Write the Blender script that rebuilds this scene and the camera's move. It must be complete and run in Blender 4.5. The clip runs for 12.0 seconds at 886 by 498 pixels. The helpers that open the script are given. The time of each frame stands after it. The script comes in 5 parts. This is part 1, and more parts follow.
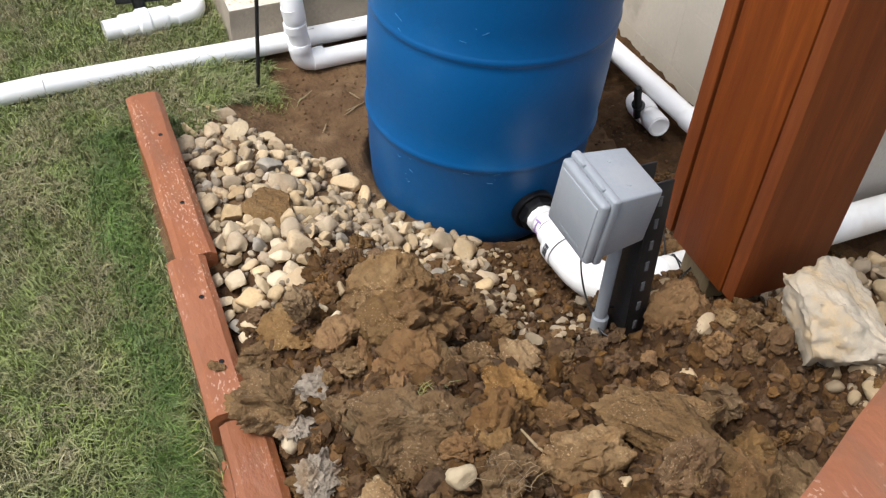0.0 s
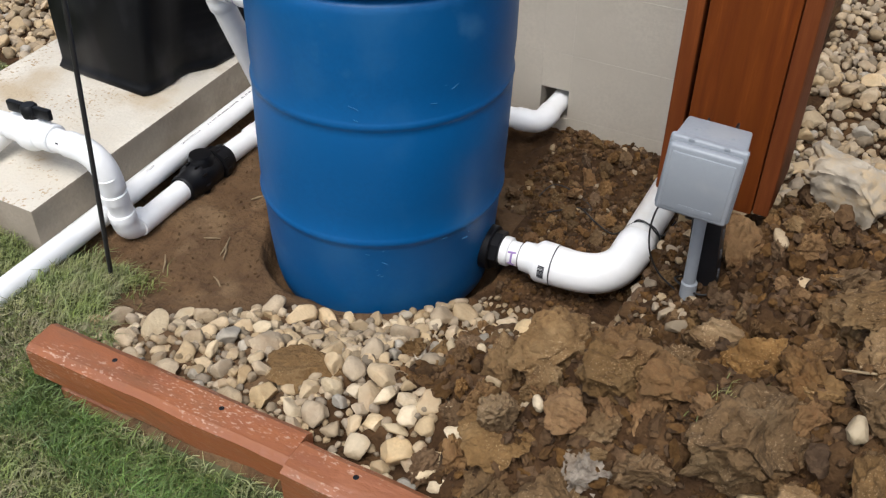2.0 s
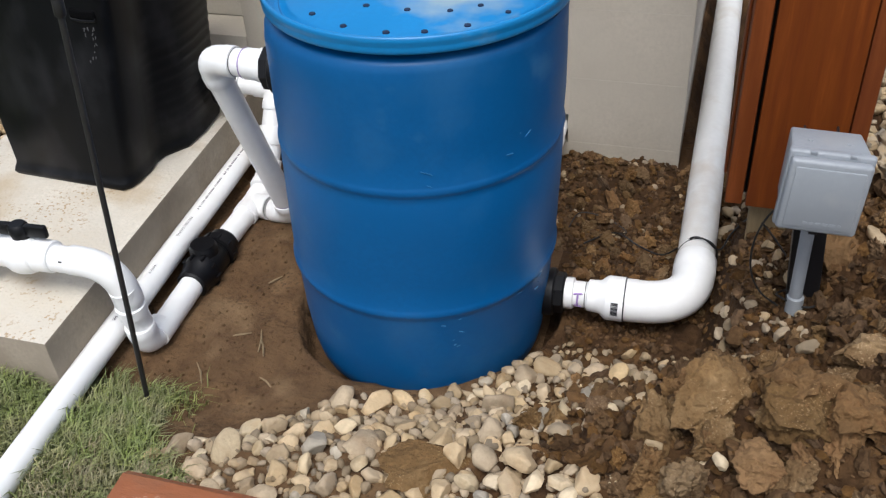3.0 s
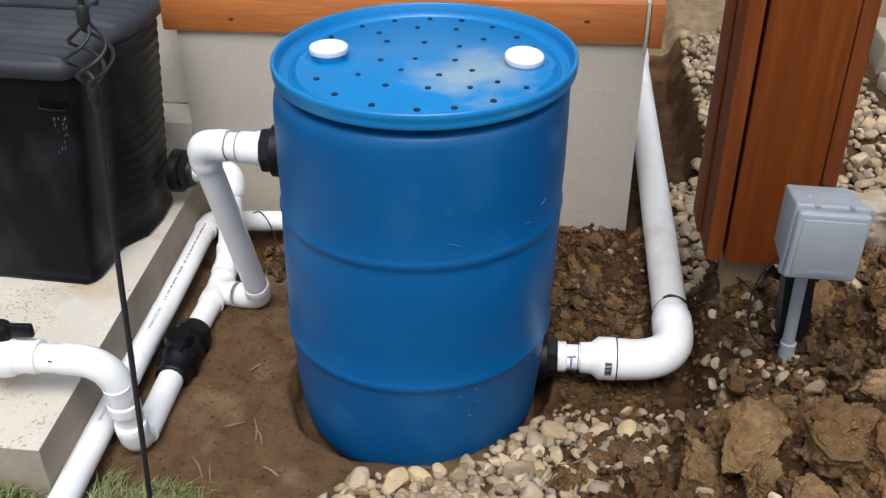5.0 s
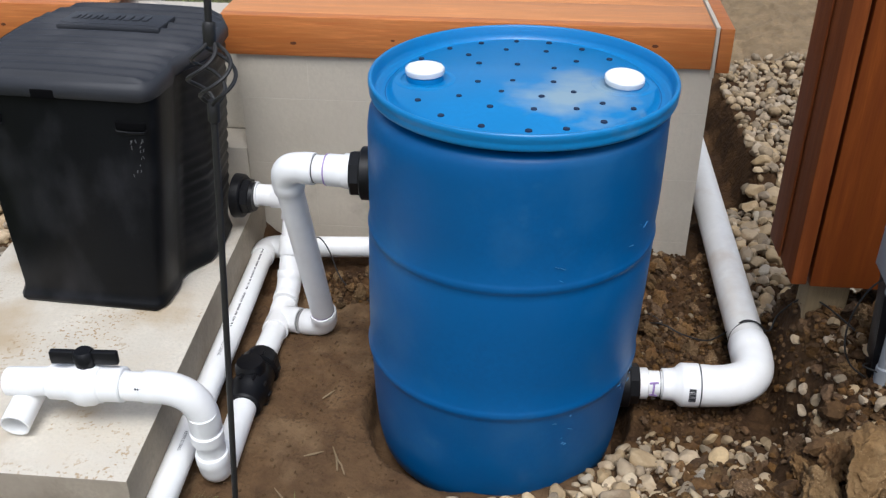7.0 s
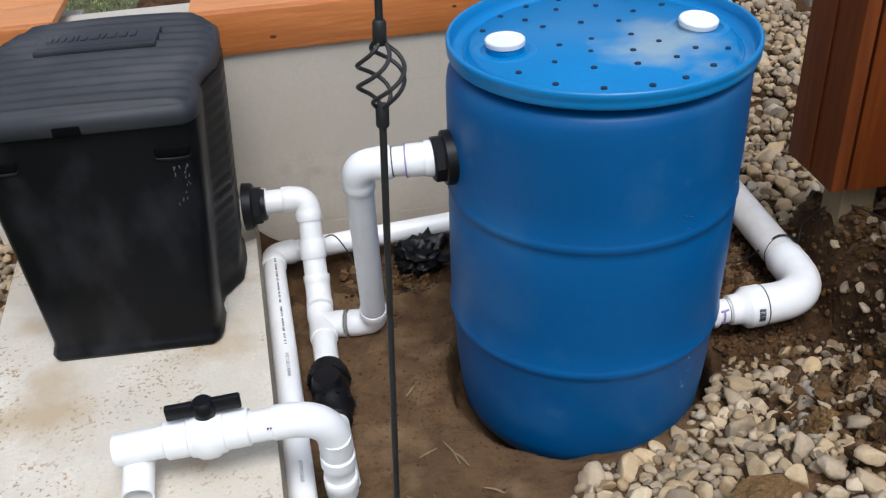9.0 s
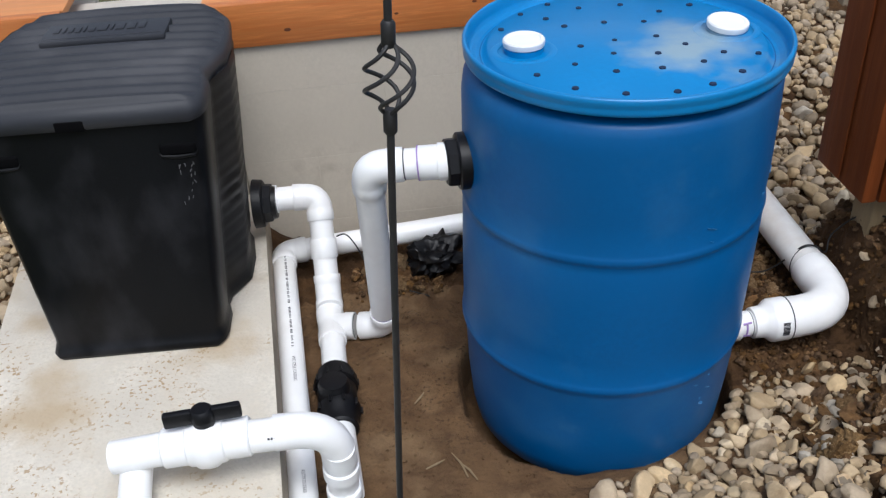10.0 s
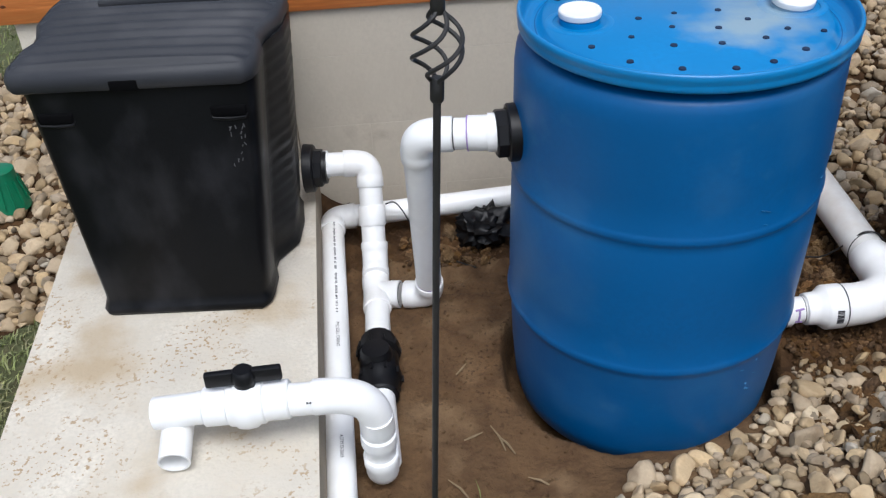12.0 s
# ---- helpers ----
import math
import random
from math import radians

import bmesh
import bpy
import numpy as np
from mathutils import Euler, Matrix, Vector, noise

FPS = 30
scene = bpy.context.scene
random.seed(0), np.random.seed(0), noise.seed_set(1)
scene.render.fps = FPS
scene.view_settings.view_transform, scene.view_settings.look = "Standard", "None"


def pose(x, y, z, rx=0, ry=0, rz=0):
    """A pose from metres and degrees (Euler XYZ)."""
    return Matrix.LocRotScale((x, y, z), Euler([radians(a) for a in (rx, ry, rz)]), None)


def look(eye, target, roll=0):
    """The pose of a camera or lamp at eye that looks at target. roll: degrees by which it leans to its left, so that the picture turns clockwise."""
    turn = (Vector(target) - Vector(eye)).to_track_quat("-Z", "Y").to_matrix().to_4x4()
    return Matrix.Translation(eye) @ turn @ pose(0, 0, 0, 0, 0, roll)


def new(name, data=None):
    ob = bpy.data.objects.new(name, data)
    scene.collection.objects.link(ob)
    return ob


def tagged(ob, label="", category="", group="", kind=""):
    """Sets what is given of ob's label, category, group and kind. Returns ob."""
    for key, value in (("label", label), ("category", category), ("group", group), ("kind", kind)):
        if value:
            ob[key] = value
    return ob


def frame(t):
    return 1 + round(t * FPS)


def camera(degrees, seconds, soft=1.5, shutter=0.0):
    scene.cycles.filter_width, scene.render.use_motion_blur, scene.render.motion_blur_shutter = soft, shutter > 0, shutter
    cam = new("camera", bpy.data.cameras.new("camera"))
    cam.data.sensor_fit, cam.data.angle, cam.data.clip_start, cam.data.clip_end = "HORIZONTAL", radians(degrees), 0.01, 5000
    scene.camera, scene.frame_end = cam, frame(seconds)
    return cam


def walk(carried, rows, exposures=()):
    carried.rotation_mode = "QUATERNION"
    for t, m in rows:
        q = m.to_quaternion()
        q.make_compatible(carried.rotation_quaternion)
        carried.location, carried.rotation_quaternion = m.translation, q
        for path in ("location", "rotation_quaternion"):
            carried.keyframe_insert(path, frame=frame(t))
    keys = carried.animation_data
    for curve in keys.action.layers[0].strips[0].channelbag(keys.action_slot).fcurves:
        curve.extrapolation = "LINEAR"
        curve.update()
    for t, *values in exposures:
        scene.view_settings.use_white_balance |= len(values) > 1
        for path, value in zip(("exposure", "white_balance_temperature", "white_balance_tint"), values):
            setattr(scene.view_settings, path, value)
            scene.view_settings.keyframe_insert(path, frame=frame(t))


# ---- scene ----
cam = camera(50.4, 12.0, soft=1.3)
PATH = [
    (0, (1.772, -0.903, 1.682), (0.475, -0.29, 0.288), 4.1),
    (0.5, (1.65, -1.218, 1.621), (0.456, -0.335, 0.281), 3.5),
    (1, (1.526, -1.416, 1.615), (0.505, -0.391, 0.235), 2.8),
    (1.5, (1.263, -1.533, 1.59), (0.279, -0.365, 0.299), -0.7),
    (2, (1.024, -1.624, 1.565), (0.287, -0.237, 0.325), 0.3),
    (2.5, (0.798, -1.682, 1.549), (0.26, -0.209, 0.308), -1.5),
    (3, (0.569, -1.614, 1.546), (0.064, -0.106, 0.333), -3.7),
    (3.5, (0.454, -1.572, 1.55), (0.071, -0.019, 0.348), -1.6),
    (3.7, (0.432, -1.575, 1.55), (0.061, -0.003, 0.37), -0.9),
    (5.5, (0.203, -1.75, 1.561), (0.047, -0.066, 0.493), -0.8),
    (6, (0.182, -1.754, 1.566), (0.043, -0.066, 0.502), -0.5),
    (6.5, (0.139, -1.768, 1.546), (0.022, -0.075, 0.487), 0.2),
    (7, (0.029, -1.716, 1.529), (-0.149, -0.009, 0.502), -0.1),
    (7.2, (-0.037, -1.678, 1.531), (-0.291, 0.017, 0.501), -3.0),
    (8.8, (-0.531, -1.645, 1.553), (-0.353, 0.019, 0.459), -4.0),
    (9, (-0.546, -1.64, 1.547), (-0.332, 0.014, 0.445), -3.8),
    (9.5, (-0.544, -1.608, 1.544), (-0.347, 0.046, 0.436), -4.1),
    (10, (-0.517, -1.568, 1.537), (-0.35, 0.081, 0.417), -3.4),
    (10.5, (-0.505, -1.55, 1.528), (-0.411, 0.082, 0.376), -3.4),
    (11, (-0.496, -1.551, 1.528), (-0.43, 0.076, 0.368), -3.5),
    (11.5, (-0.497, -1.558, 1.53), (-0.446, 0.069, 0.368), -3.6),
    (12, (-0.498, -1.557, 1.529), (-0.453, 0.067, 0.364), -3.5),
]
walk(cam, [(t, look(eye, target, roll)) for t, eye, target, roll in PATH],
     exposures=[(0.0, 0.90, 6300, 10), (1.5, 0.64, 6230, 10), (3.0, 0.50, 6150, 10), (5.5, 0.49, 6070, 10), (9.0, 0.34, 5900, 10), (12.0, 0.40, 5900, 10)])

# ---- light ----
world = bpy.data.worlds.new("sky")
scene.world = world
world.use_nodes = True
wt = world.node_tree
sky = wt.nodes.new("ShaderNodeTexSky")
sky.sky_type = "NISHITA"
sky.sun_disc = False
sky.sun_elevation, sky.sun_rotation = radians(64), radians(174)
sky.air_density, sky.dust_density = 1.0, 4.0
pale = wt.nodes.new("ShaderNodeHueSaturation")
pale.inputs["Saturation"].default_value = 0.5
wt.links.new(sky.outputs[0], pale.inputs["Color"])
back = wt.nodes["Background"]
back.inputs["Strength"].default_value = 0.115
wt.links.new(pale.outputs[0], back.inputs["Color"])
sun_data = bpy.data.lights.new("sun", "SUN")
sun_data.energy, sun_data.angle, sun_data.color = 1.5, radians(28), (1.0, 0.97, 0.92)
sun = new("sun", sun_data)
sun.matrix_basis = look((0.2, -1.8, 3.7), (0, 0, 0))

# ---- materials ----
def mat(name, color, rough=0.6, metal=0.0, vary=0.15, scale=8.0, fine=60.0, bump=0.2, bump_scale=None,
        color2=None, island=0.0, rnd=0.0, stain=None, stain_scale=3.0, stain_amount=0.5, stretch=(1, 1, 1), coat=0.0, spec=0.5, speckle=None, sat=0.5):
    """A surface with colour variation at two scales, optional stains, and fine relief."""
    m = bpy.data.materials.new(name)
    m.use_nodes = True
    nt = m.node_tree
    N, L = nt.nodes, nt.links
    b = N["Principled BSDF"]
    b.inputs["Roughness"].default_value = rough
    b.inputs["Metallic"].default_value = metal
    b.inputs["Specular IOR Level"].default_value = spec
    b.inputs["Coat Weight"].default_value = coat
    geo = N.new("ShaderNodeNewGeometry")
    mp = N.new("ShaderNodeMapping")
    mp.inputs["Scale"].default_value = stretch
    L.new(geo.outputs["Position"], mp.inputs["Vector"])

    def noise_node(sc, detail=4.0):
        n = N.new("ShaderNodeTexNoise")
        n.inputs["Scale"].default_value = sc
        n.inputs["Detail"].default_value = detail
        L.new(mp.outputs[0], n.inputs["Vector"])
        return n

    def mixc(fac, a, c):
        x = N.new("ShaderNodeMix")
        x.data_type = "RGBA"
        for val, sock in ((fac, x.inputs[0]), (a, x.inputs[6]), (c, x.inputs[7])):
            if isinstance(val, (int, float)):
                sock.default_value = val
            elif isinstance(val, tuple):
                sock.default_value = (*val, 1)
            else:
                L.new(val, sock)
        return x.outputs[2]

    def ramp(sock, lo, hi):
        r = N.new("ShaderNodeMapRange")
        r.inputs[1].default_value, r.inputs[2].default_value = lo, hi
        L.new(sock, r.inputs[0])
        return r.outputs[0]

    n1, n2 = noise_node(scale), noise_node(fine)
    dark = tuple(c * (1 - vary) for c in color)
    light = tuple(min(1, c * (1 + vary)) for c in color)
    col = mixc(ramp(n1.outputs[0], 0.3, 0.7), dark, light)
    if color2:
        n3 = noise_node(scale * 2.3)
        col = mixc(ramp(n3.outputs[0], 0.42, 0.62), col, color2)
    col = mixc(ramp(n2.outputs[0], 0.35, 0.75), col, tuple(c * (1 - vary * 0.8) for c in color))
    if stain:
        n4 = noise_node(stain_scale, 6.0)
        f = N.new("ShaderNodeMath")
        f.operation = "MULTIPLY"
        L.new(ramp(n4.outputs[0], 0.52, 0.68), f.inputs[0])
        f.inputs[1].default_value = stain_amount
        col = mixc(f.outputs[0], col, stain)
    if speckle:
        n5, n6 = noise_node(speckle[1], 2.0), noise_node(speckle[2], 3.0)
        f = N.new("ShaderNodeMath")
        f.operation = "MULTIPLY"
        L.new(ramp(n5.outputs[0], 0.58, 0.66), f.inputs[0])
        L.new(ramp(n6.outputs[0], 0.47, 0.60), f.inputs[1])
        col = mixc(f.outputs[0], col, speckle[0])
    if island or rnd:
        hsv = N.new("ShaderNodeHueSaturation")
        src = geo.outputs["Random Per Island"]
        amount = island
        if rnd:
            oi = N.new("ShaderNodeObjectInfo")
            src, amount = oi.outputs["Random"], rnd
        r = N.new("ShaderNodeMapRange")
        r.inputs[3].default_value, r.inputs[4].default_value = 1 - amount, 1 + amount
        L.new(src, r.inputs[0])
        L.new(r.outputs[0], hsv.inputs["Value"])
        L.new(col, hsv.inputs["Color"])
        w = N.new("ShaderNodeTexWhiteNoise")
        w.noise_dimensions = "1D"
        L.new(src, w.inputs["W"])
        r2 = N.new("ShaderNodeMapRange")
        r2.inputs[3].default_value, r2.inputs[4].default_value = 1 - amount * sat, 1 + amount * sat * 0.8
        L.new(w.outputs[0], r2.inputs[0])
        L.new(r2.outputs[0], hsv.inputs["Saturation"])
        col = hsv.outputs[0]
    L.new(col, b.inputs["Base Color"])
    rr = N.new("ShaderNodeMapRange")
    rr.inputs[3].default_value, rr.inputs[4].default_value = max(0.05, rough - 0.1), min(1, rough + 0.1)
    L.new(n1.outputs[0], rr.inputs[0])
    L.new(rr.outputs[0], b.inputs["Roughness"])
    if bump:
        nb = noise_node(bump_scale or fine, 6.0)
        bp = N.new("ShaderNodeBump")
        bp.inputs["Strength"].default_value = bump
        bp.inputs["Distance"].default_value = 0.01
        L.new(nb.outputs[0], bp.inputs["Height"])
        L.new(bp.outputs[0], b.inputs["Normal"])
    return m


def dust_patch(m, centre, radius, colour):
    """Dried dust or a damp stain with a ragged outline."""
    nt = m.node_tree
    N, L = nt.nodes, nt.links
    b = N["Principled BSDF"]
    old = b.inputs["Base Color"].links[0].from_socket
    geo = N.new("ShaderNodeNewGeometry")
    d = N.new("ShaderNodeVectorMath")
    d.operation = "DISTANCE"
    d.inputs[1].default_value = centre
    L.new(geo.outputs["Position"], d.inputs[0])
    n = N.new("ShaderNodeTexNoise")
    n.inputs["Scale"].default_value = 11
    n.inputs["Detail"].default_value = 5
    L.new(geo.outputs["Position"], n.inputs["Vector"])
    a = N.new("ShaderNodeMath")
    a.operation = "MULTIPLY_ADD"
    L.new(n.outputs[0], a.inputs[0])
    a.inputs[1].default_value = 0.34
    L.new(d.outputs["Value"], a.inputs[2])
    r = N.new("ShaderNodeMapRange")
    r.inputs[1].default_value, r.inputs[2].default_value = radius + 0.19, radius + 0.06
    r.inputs[3].default_value, r.inputs[4].default_value = 0.0, 0.55
    L.new(a.outputs[0], r.inputs[0])
    x = N.new("ShaderNodeMix")
    x.data_type = "RGBA"
    L.new(r.outputs[0], x.inputs[0])
    L.new(old, x.inputs[6])
    x.inputs[7].default_value = (*colour, 1)
    L.new(x.outputs[2], b.inputs["Base Color"])


PVC = mat("white_pvc", (0.88, 0.88, 0.87), 0.32, vary=0.04, scale=9, fine=40, bump=0.02, stain=(0.5, 0.42, 0.33), stain_scale=7, stain_amount=0.12)
PVC_DIRTY = mat("muddy_pvc", (0.76, 0.75, 0.72), 0.4, vary=0.06, scale=8, fine=50, bump=0.03, stain=(0.45, 0.33, 0.2), stain_scale=6, stain_amount=0.4)
SCRAPE = mat("pale_scrape", (0.11, 0.11, 0.115), 0.6, bump=0)
KNOT = mat("dark_knot", (0.13, 0.034, 0.009), 0.5, vary=0.3, scale=60, bump=0.1)
PURPLE = mat("purple_primer", (0.36, 0.24, 0.52), 0.5, vary=0.25, scale=60, bump=0)
INK = mat("black_ink", (0.04, 0.04, 0.045), 0.6, vary=0.2, bump=0)
BLACK = mat("black_abs", (0.004, 0.004, 0.005), 0.42, spec=0.3, vary=0.3, scale=12, bump=0.05)
TUB = mat("black_poly_tank", (0.0045, 0.005, 0.006), 0.40, vary=0.3, scale=6, fine=300, bump=0.05, bump_scale=400, stain=(0.034, 0.034, 0.038), stain_scale=7, stain_amount=0.5, stretch=(1, 1, 0.6), spec=0.16)
LIDMAT = mat("dark_grey_poly_lid", (0.028, 0.030, 0.036), 0.5, spec=0.35, vary=0.15, scale=6, fine=400, bump=0.12, bump_scale=500, stain=(0.075, 0.075, 0.08), stain_scale=5, stain_amount=0.4)
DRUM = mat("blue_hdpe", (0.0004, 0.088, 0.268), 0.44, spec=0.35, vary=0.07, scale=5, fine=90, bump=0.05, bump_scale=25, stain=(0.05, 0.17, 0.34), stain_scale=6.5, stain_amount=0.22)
HOLLOW = mat("recess_shade_black", (0.003, 0.003, 0.0035), 0.8, vary=0.1, bump=0, spec=0.05)
BUNG = mat("white_cap", (0.8, 0.8, 0.79), 0.4, vary=0.04, scale=30, bump=0.02)
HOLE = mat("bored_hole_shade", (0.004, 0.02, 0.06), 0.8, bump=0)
GREY = mat("grey_pvc_box", (0.27, 0.29, 0.315), 0.42, vary=0.06, scale=12, fine=120, bump=0.04, stain=(0.36, 0.36, 0.36), stain_scale=14, stain_amount=0.3)
CONDUIT = mat("grey_conduit", (0.30, 0.32, 0.34), 0.5, vary=0.08, scale=20, bump=0.03)
STEEL = mat("black_painted_steel", (0.010, 0.010, 0.012), 0.45, vary=0.3, scale=20, bump=0.08)
ROD = mat("wrought_iron", (0.018, 0.017, 0.017), 0.5, vary=0.3, scale=40, bump=0.15)
CABLE = mat("black_cable", (0.012, 0.012, 0.012), 0.5, bump=0)
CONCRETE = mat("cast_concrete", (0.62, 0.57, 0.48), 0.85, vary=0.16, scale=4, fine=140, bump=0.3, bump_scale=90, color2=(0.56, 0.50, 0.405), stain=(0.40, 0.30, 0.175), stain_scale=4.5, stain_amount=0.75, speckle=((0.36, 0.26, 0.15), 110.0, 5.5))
CONC_SIDE = mat("darker_concrete_side", (0.29, 0.245, 0.185), 0.9, vary=0.15, scale=9, fine=90, bump=0.35, bump_scale=60, stain=(0.13, 0.095, 0.06), stain_scale=5, stain_amount=0.5)
BLOCK = mat("painted_block", (0.545, 0.49, 0.40), 0.75, vary=0.06, scale=4, fine=120, bump=0.14, bump_scale=60, rnd=0.015, stain=(0.3, 0.26, 0.2), stain_scale=3, stain_amount=0.2)
MORTAR = mat("painted_mortar", (0.50, 0.455, 0.39), 0.85, vary=0.08, bump=0.3, bump_scale=120)
BEIGE = mat("beige_block", (0.60, 0.55, 0.46), 0.8, vary=0.06, scale=4, fine=140, bump=0.22, bump_scale=150, rnd=0.03)
dust_patch(BLOCK, (-0.50, 0.763, 0.225), 0.05, (0.13, 0.085, 0.045))
dust_patch(BLOCK, (-0.62, 0.763, 0.27), 0.045, (0.13, 0.085, 0.045))
CAPWOOD = mat("orange_stained_cedar", (0.55, 0.190, 0.048), 0.45, vary=0.22, scale=6, fine=40, bump=0.12, color2=(0.46, 0.135, 0.03), stretch=(0.6, 6, 9))
# top boards of the cap, a paler orange than the fascia
CAPTOP = mat("paler_orange_board", (0.60, 0.25, 0.09), 0.55, vary=0.16, scale=6, fine=40, bump=0.12, stretch=(0.6, 7, 7))
POSTWOOD = mat("red_brown_stained_cedar", (0.215, 0.055, 0.0115), 0.62, spec=0.16, vary=0.24, scale=3, fine=36, bump=0.12, color2=(0.155, 0.036, 0.009), stretch=(7, 7, 0.5), rnd=0.05)
RAWWOOD = mat("raw_lumber", (0.26, 0.19, 0.10), 0.8, vary=0.2, scale=6, fine=40, bump=0.3, stretch=(8, 8, 0.8), stain=(0.12, 0.085, 0.05), stain_scale=3, stain_amount=0.6)
TIMBER = mat("red_painted_timber", (0.272, 0.096, 0.039), 0.45, vary=0.16, scale=7, fine=60, bump=0.3, bump_scale=40, stretch=(0.8, 1.8, 1.8), stain=(0.17, 0.085, 0.045), stain_scale=9, stain_amount=0.55, color2=(0.235, 0.085, 0.040), rnd=0.08, speckle=((0.43, 0.27, 0.19), 110.0, 7.0))
# wet soil, darkened further for the shade in crevices between clods
SOIL = mat("crevice_dark_soil", (0.066, 0.034, 0.0135), 0.95, vary=0.3, scale=9, fine=110, bump=1.0, bump_scale=70, color2=(0.036, 0.018, 0.008), stain=(0.15, 0.082, 0.034), stain_scale=7, stain_amount=0.6, spec=0.2)
MUD = mat("smoothed_mud", (0.128, 0.073, 0.033), 0.9, vary=0.25, scale=7, fine=120, bump=0.9, bump_scale=55, color2=(0.074, 0.039, 0.017), stain=(0.20, 0.128, 0.066), stain_scale=9, stain_amount=0.7, spec=0.3, speckle=((0.062, 0.034, 0.015), 95.0, 6.0))
CLOD = mat("clay_clod", (0.165, 0.095, 0.041), 0.9, vary=0.3, scale=16, fine=130, bump=1.0, bump_scale=85, color2=(0.100, 0.052, 0.020), rnd=0.34, sat=0.4, stain=(0.28, 0.165, 0.072), stain_scale=9, stain_amount=0.55, spec=0.22, speckle=((0.27, 0.175, 0.088), 240.0, 16.0))
CLOD_ORANGE = mat("orange_clay_clod", (0.175, 0.098, 0.040), 0.9, vary=0.3, scale=14, fine=120, bump=1.0, bump_scale=80, color2=(0.155, 0.078, 0.030), rnd=0.22, sat=0.3, stain=(0.29, 0.172, 0.075), stain_scale=8, stain_amount=0.5, spec=0.22)
CLOD_OLIVE = mat("olive_clay_clod", (0.168, 0.100, 0.043), 0.9, vary=0.28, scale=12, fine=120, bump=1.0, bump_scale=90, color2=(0.13, 0.076, 0.032), rnd=0.25, sat=0.3, stain=(0.30, 0.205, 0.105), stain_scale=11, stain_amount=0.5, spec=0.22, speckle=((0.29, 0.20, 0.11), 260.0, 18.0))
SOD = mat("rooty_sod", (0.115, 0.060, 0.026), 0.95, vary=0.35, scale=22, fine=140, bump=1.0, bump_scale=70, color2=(0.06, 0.030, 0.013), stain=(0.22, 0.14, 0.07), stain_scale=30, stain_amount=0.6, spec=0.2)
TUFT = mat("sod_grass", (0.185, 0.225, 0.055), 0.6, vary=0.3, scale=6, fine=20, bump=0, color2=(0.30, 0.27, 0.10), island=0.3)
ROOT = mat("dry_root", (0.20, 0.135, 0.07), 0.8, vary=0.25, bump=0, island=0.4)
LUSH = mat("lush_grass", (0.125, 0.205, 0.050), 0.6, vary=0.3, scale=5, fine=14, bump=0, color2=(0.17, 0.215, 0.065), island=0.3)
THATCH = mat("dry_thatch", (0.30, 0.262, 0.15), 0.75, vary=0.2, scale=8, fine=30, bump=0, island=0.3)
CREAM = mat("cream_stone", (0.54, 0.43, 0.275), 0.7, vary=0.16, scale=26, fine=160, bump=0.25, bump_scale=120, rnd=0.22, stain=(0.36, 0.24, 0.11), stain_scale=20, stain_amount=0.45)
CRUMB = mat("soil_crumb", (0.112, 0.062, 0.026), 0.95, vary=0.3, scale=30, fine=150, bump=0.9, bump_scale=70, island=0.42, sat=0.35, spec=0.2, color2=(0.066, 0.034, 0.0135))
SAND = mat("pale_sandy_soil", (0.25, 0.175, 0.095), 0.95, vary=0.2, scale=6, fine=60, bump=0.8, bump_scale=40, color2=(0.16, 0.11, 0.058))
TURF = mat("turf_floor", (0.085, 0.098, 0.036), 0.95, vary=0.35, scale=9, fine=80, bump=0.8, color2=(0.085, 0.075, 0.035))
FAR = mat("far_ground", (0.075, 0.08, 0.035), 0.95, vary=0.3, scale=0.8, fine=9, bump=0.5)
STONE = mat("river_stone", (0.44, 0.330, 0.197), 0.75, vary=0.16, scale=30, fine=160, bump=0.25, bump_scale=120, rnd=0.28, stain=(0.30, 0.19, 0.09), stain_scale=22, stain_amount=0.5)
STONE_GREY = mat("grey_river_stone", (0.37, 0.32, 0.245), 0.75, vary=0.16, scale=30, fine=160, bump=0.25, bump_scale=120, rnd=0.3, stain=(0.42, 0.38, 0.3), stain_scale=22, stain_amount=0.5)
GRAVEL = mat("small_gravel", (0.33, 0.25, 0.155), 0.8, vary=0.2, scale=40, fine=160, bump=0.2, island=0.38)
BOULDER = mat("pale_limestone", (0.42, 0.36, 0.275), 0.85, vary=0.2, scale=8, fine=70, bump=0.7, bump_scale=40, color2=(0.42, 0.31, 0.18), stain=(0.24, 0.15, 0.07), stain_scale=5, stain_amount=0.55)
ASHLAR = mat("cut_sandstone", (0.40, 0.34, 0.25), 0.85, vary=0.15, scale=6, fine=70, bump=0.5, bump_scale=50, rnd=0.12)
SCUFF = mat("pale_blue_scuff", (0.035, 0.17, 0.36), 0.6, bump=0)
GRASS = mat("grass_blade", (0.225, 0.275, 0.082), 0.65, vary=0.3, scale=5, fine=14, bump=0, color2=(0.31, 0.275, 0.15), island=0.32)
STRAW = mat("dry_straw", (0.26, 0.19, 0.105), 0.8, vary=0.2, bump=0)
GREEN = mat("green_plastic", (0.004, 0.16, 0.075), 0.4, vary=0.12, bump=0)
BLUECAP = mat("blue_plastic", (0.005, 0.05, 0.45), 0.4, vary=0.1, bump=0)
FOIL = mat("grey_concrete_rubble", (0.31, 0.26, 0.20), 0.9, vary=0.3, scale=22, fine=150, bump=1.0, bump_scale=90, color2=(0.15, 0.115, 0.085), stain=(0.22, 0.135, 0.065), stain_scale=14, stain_amount=0.7)


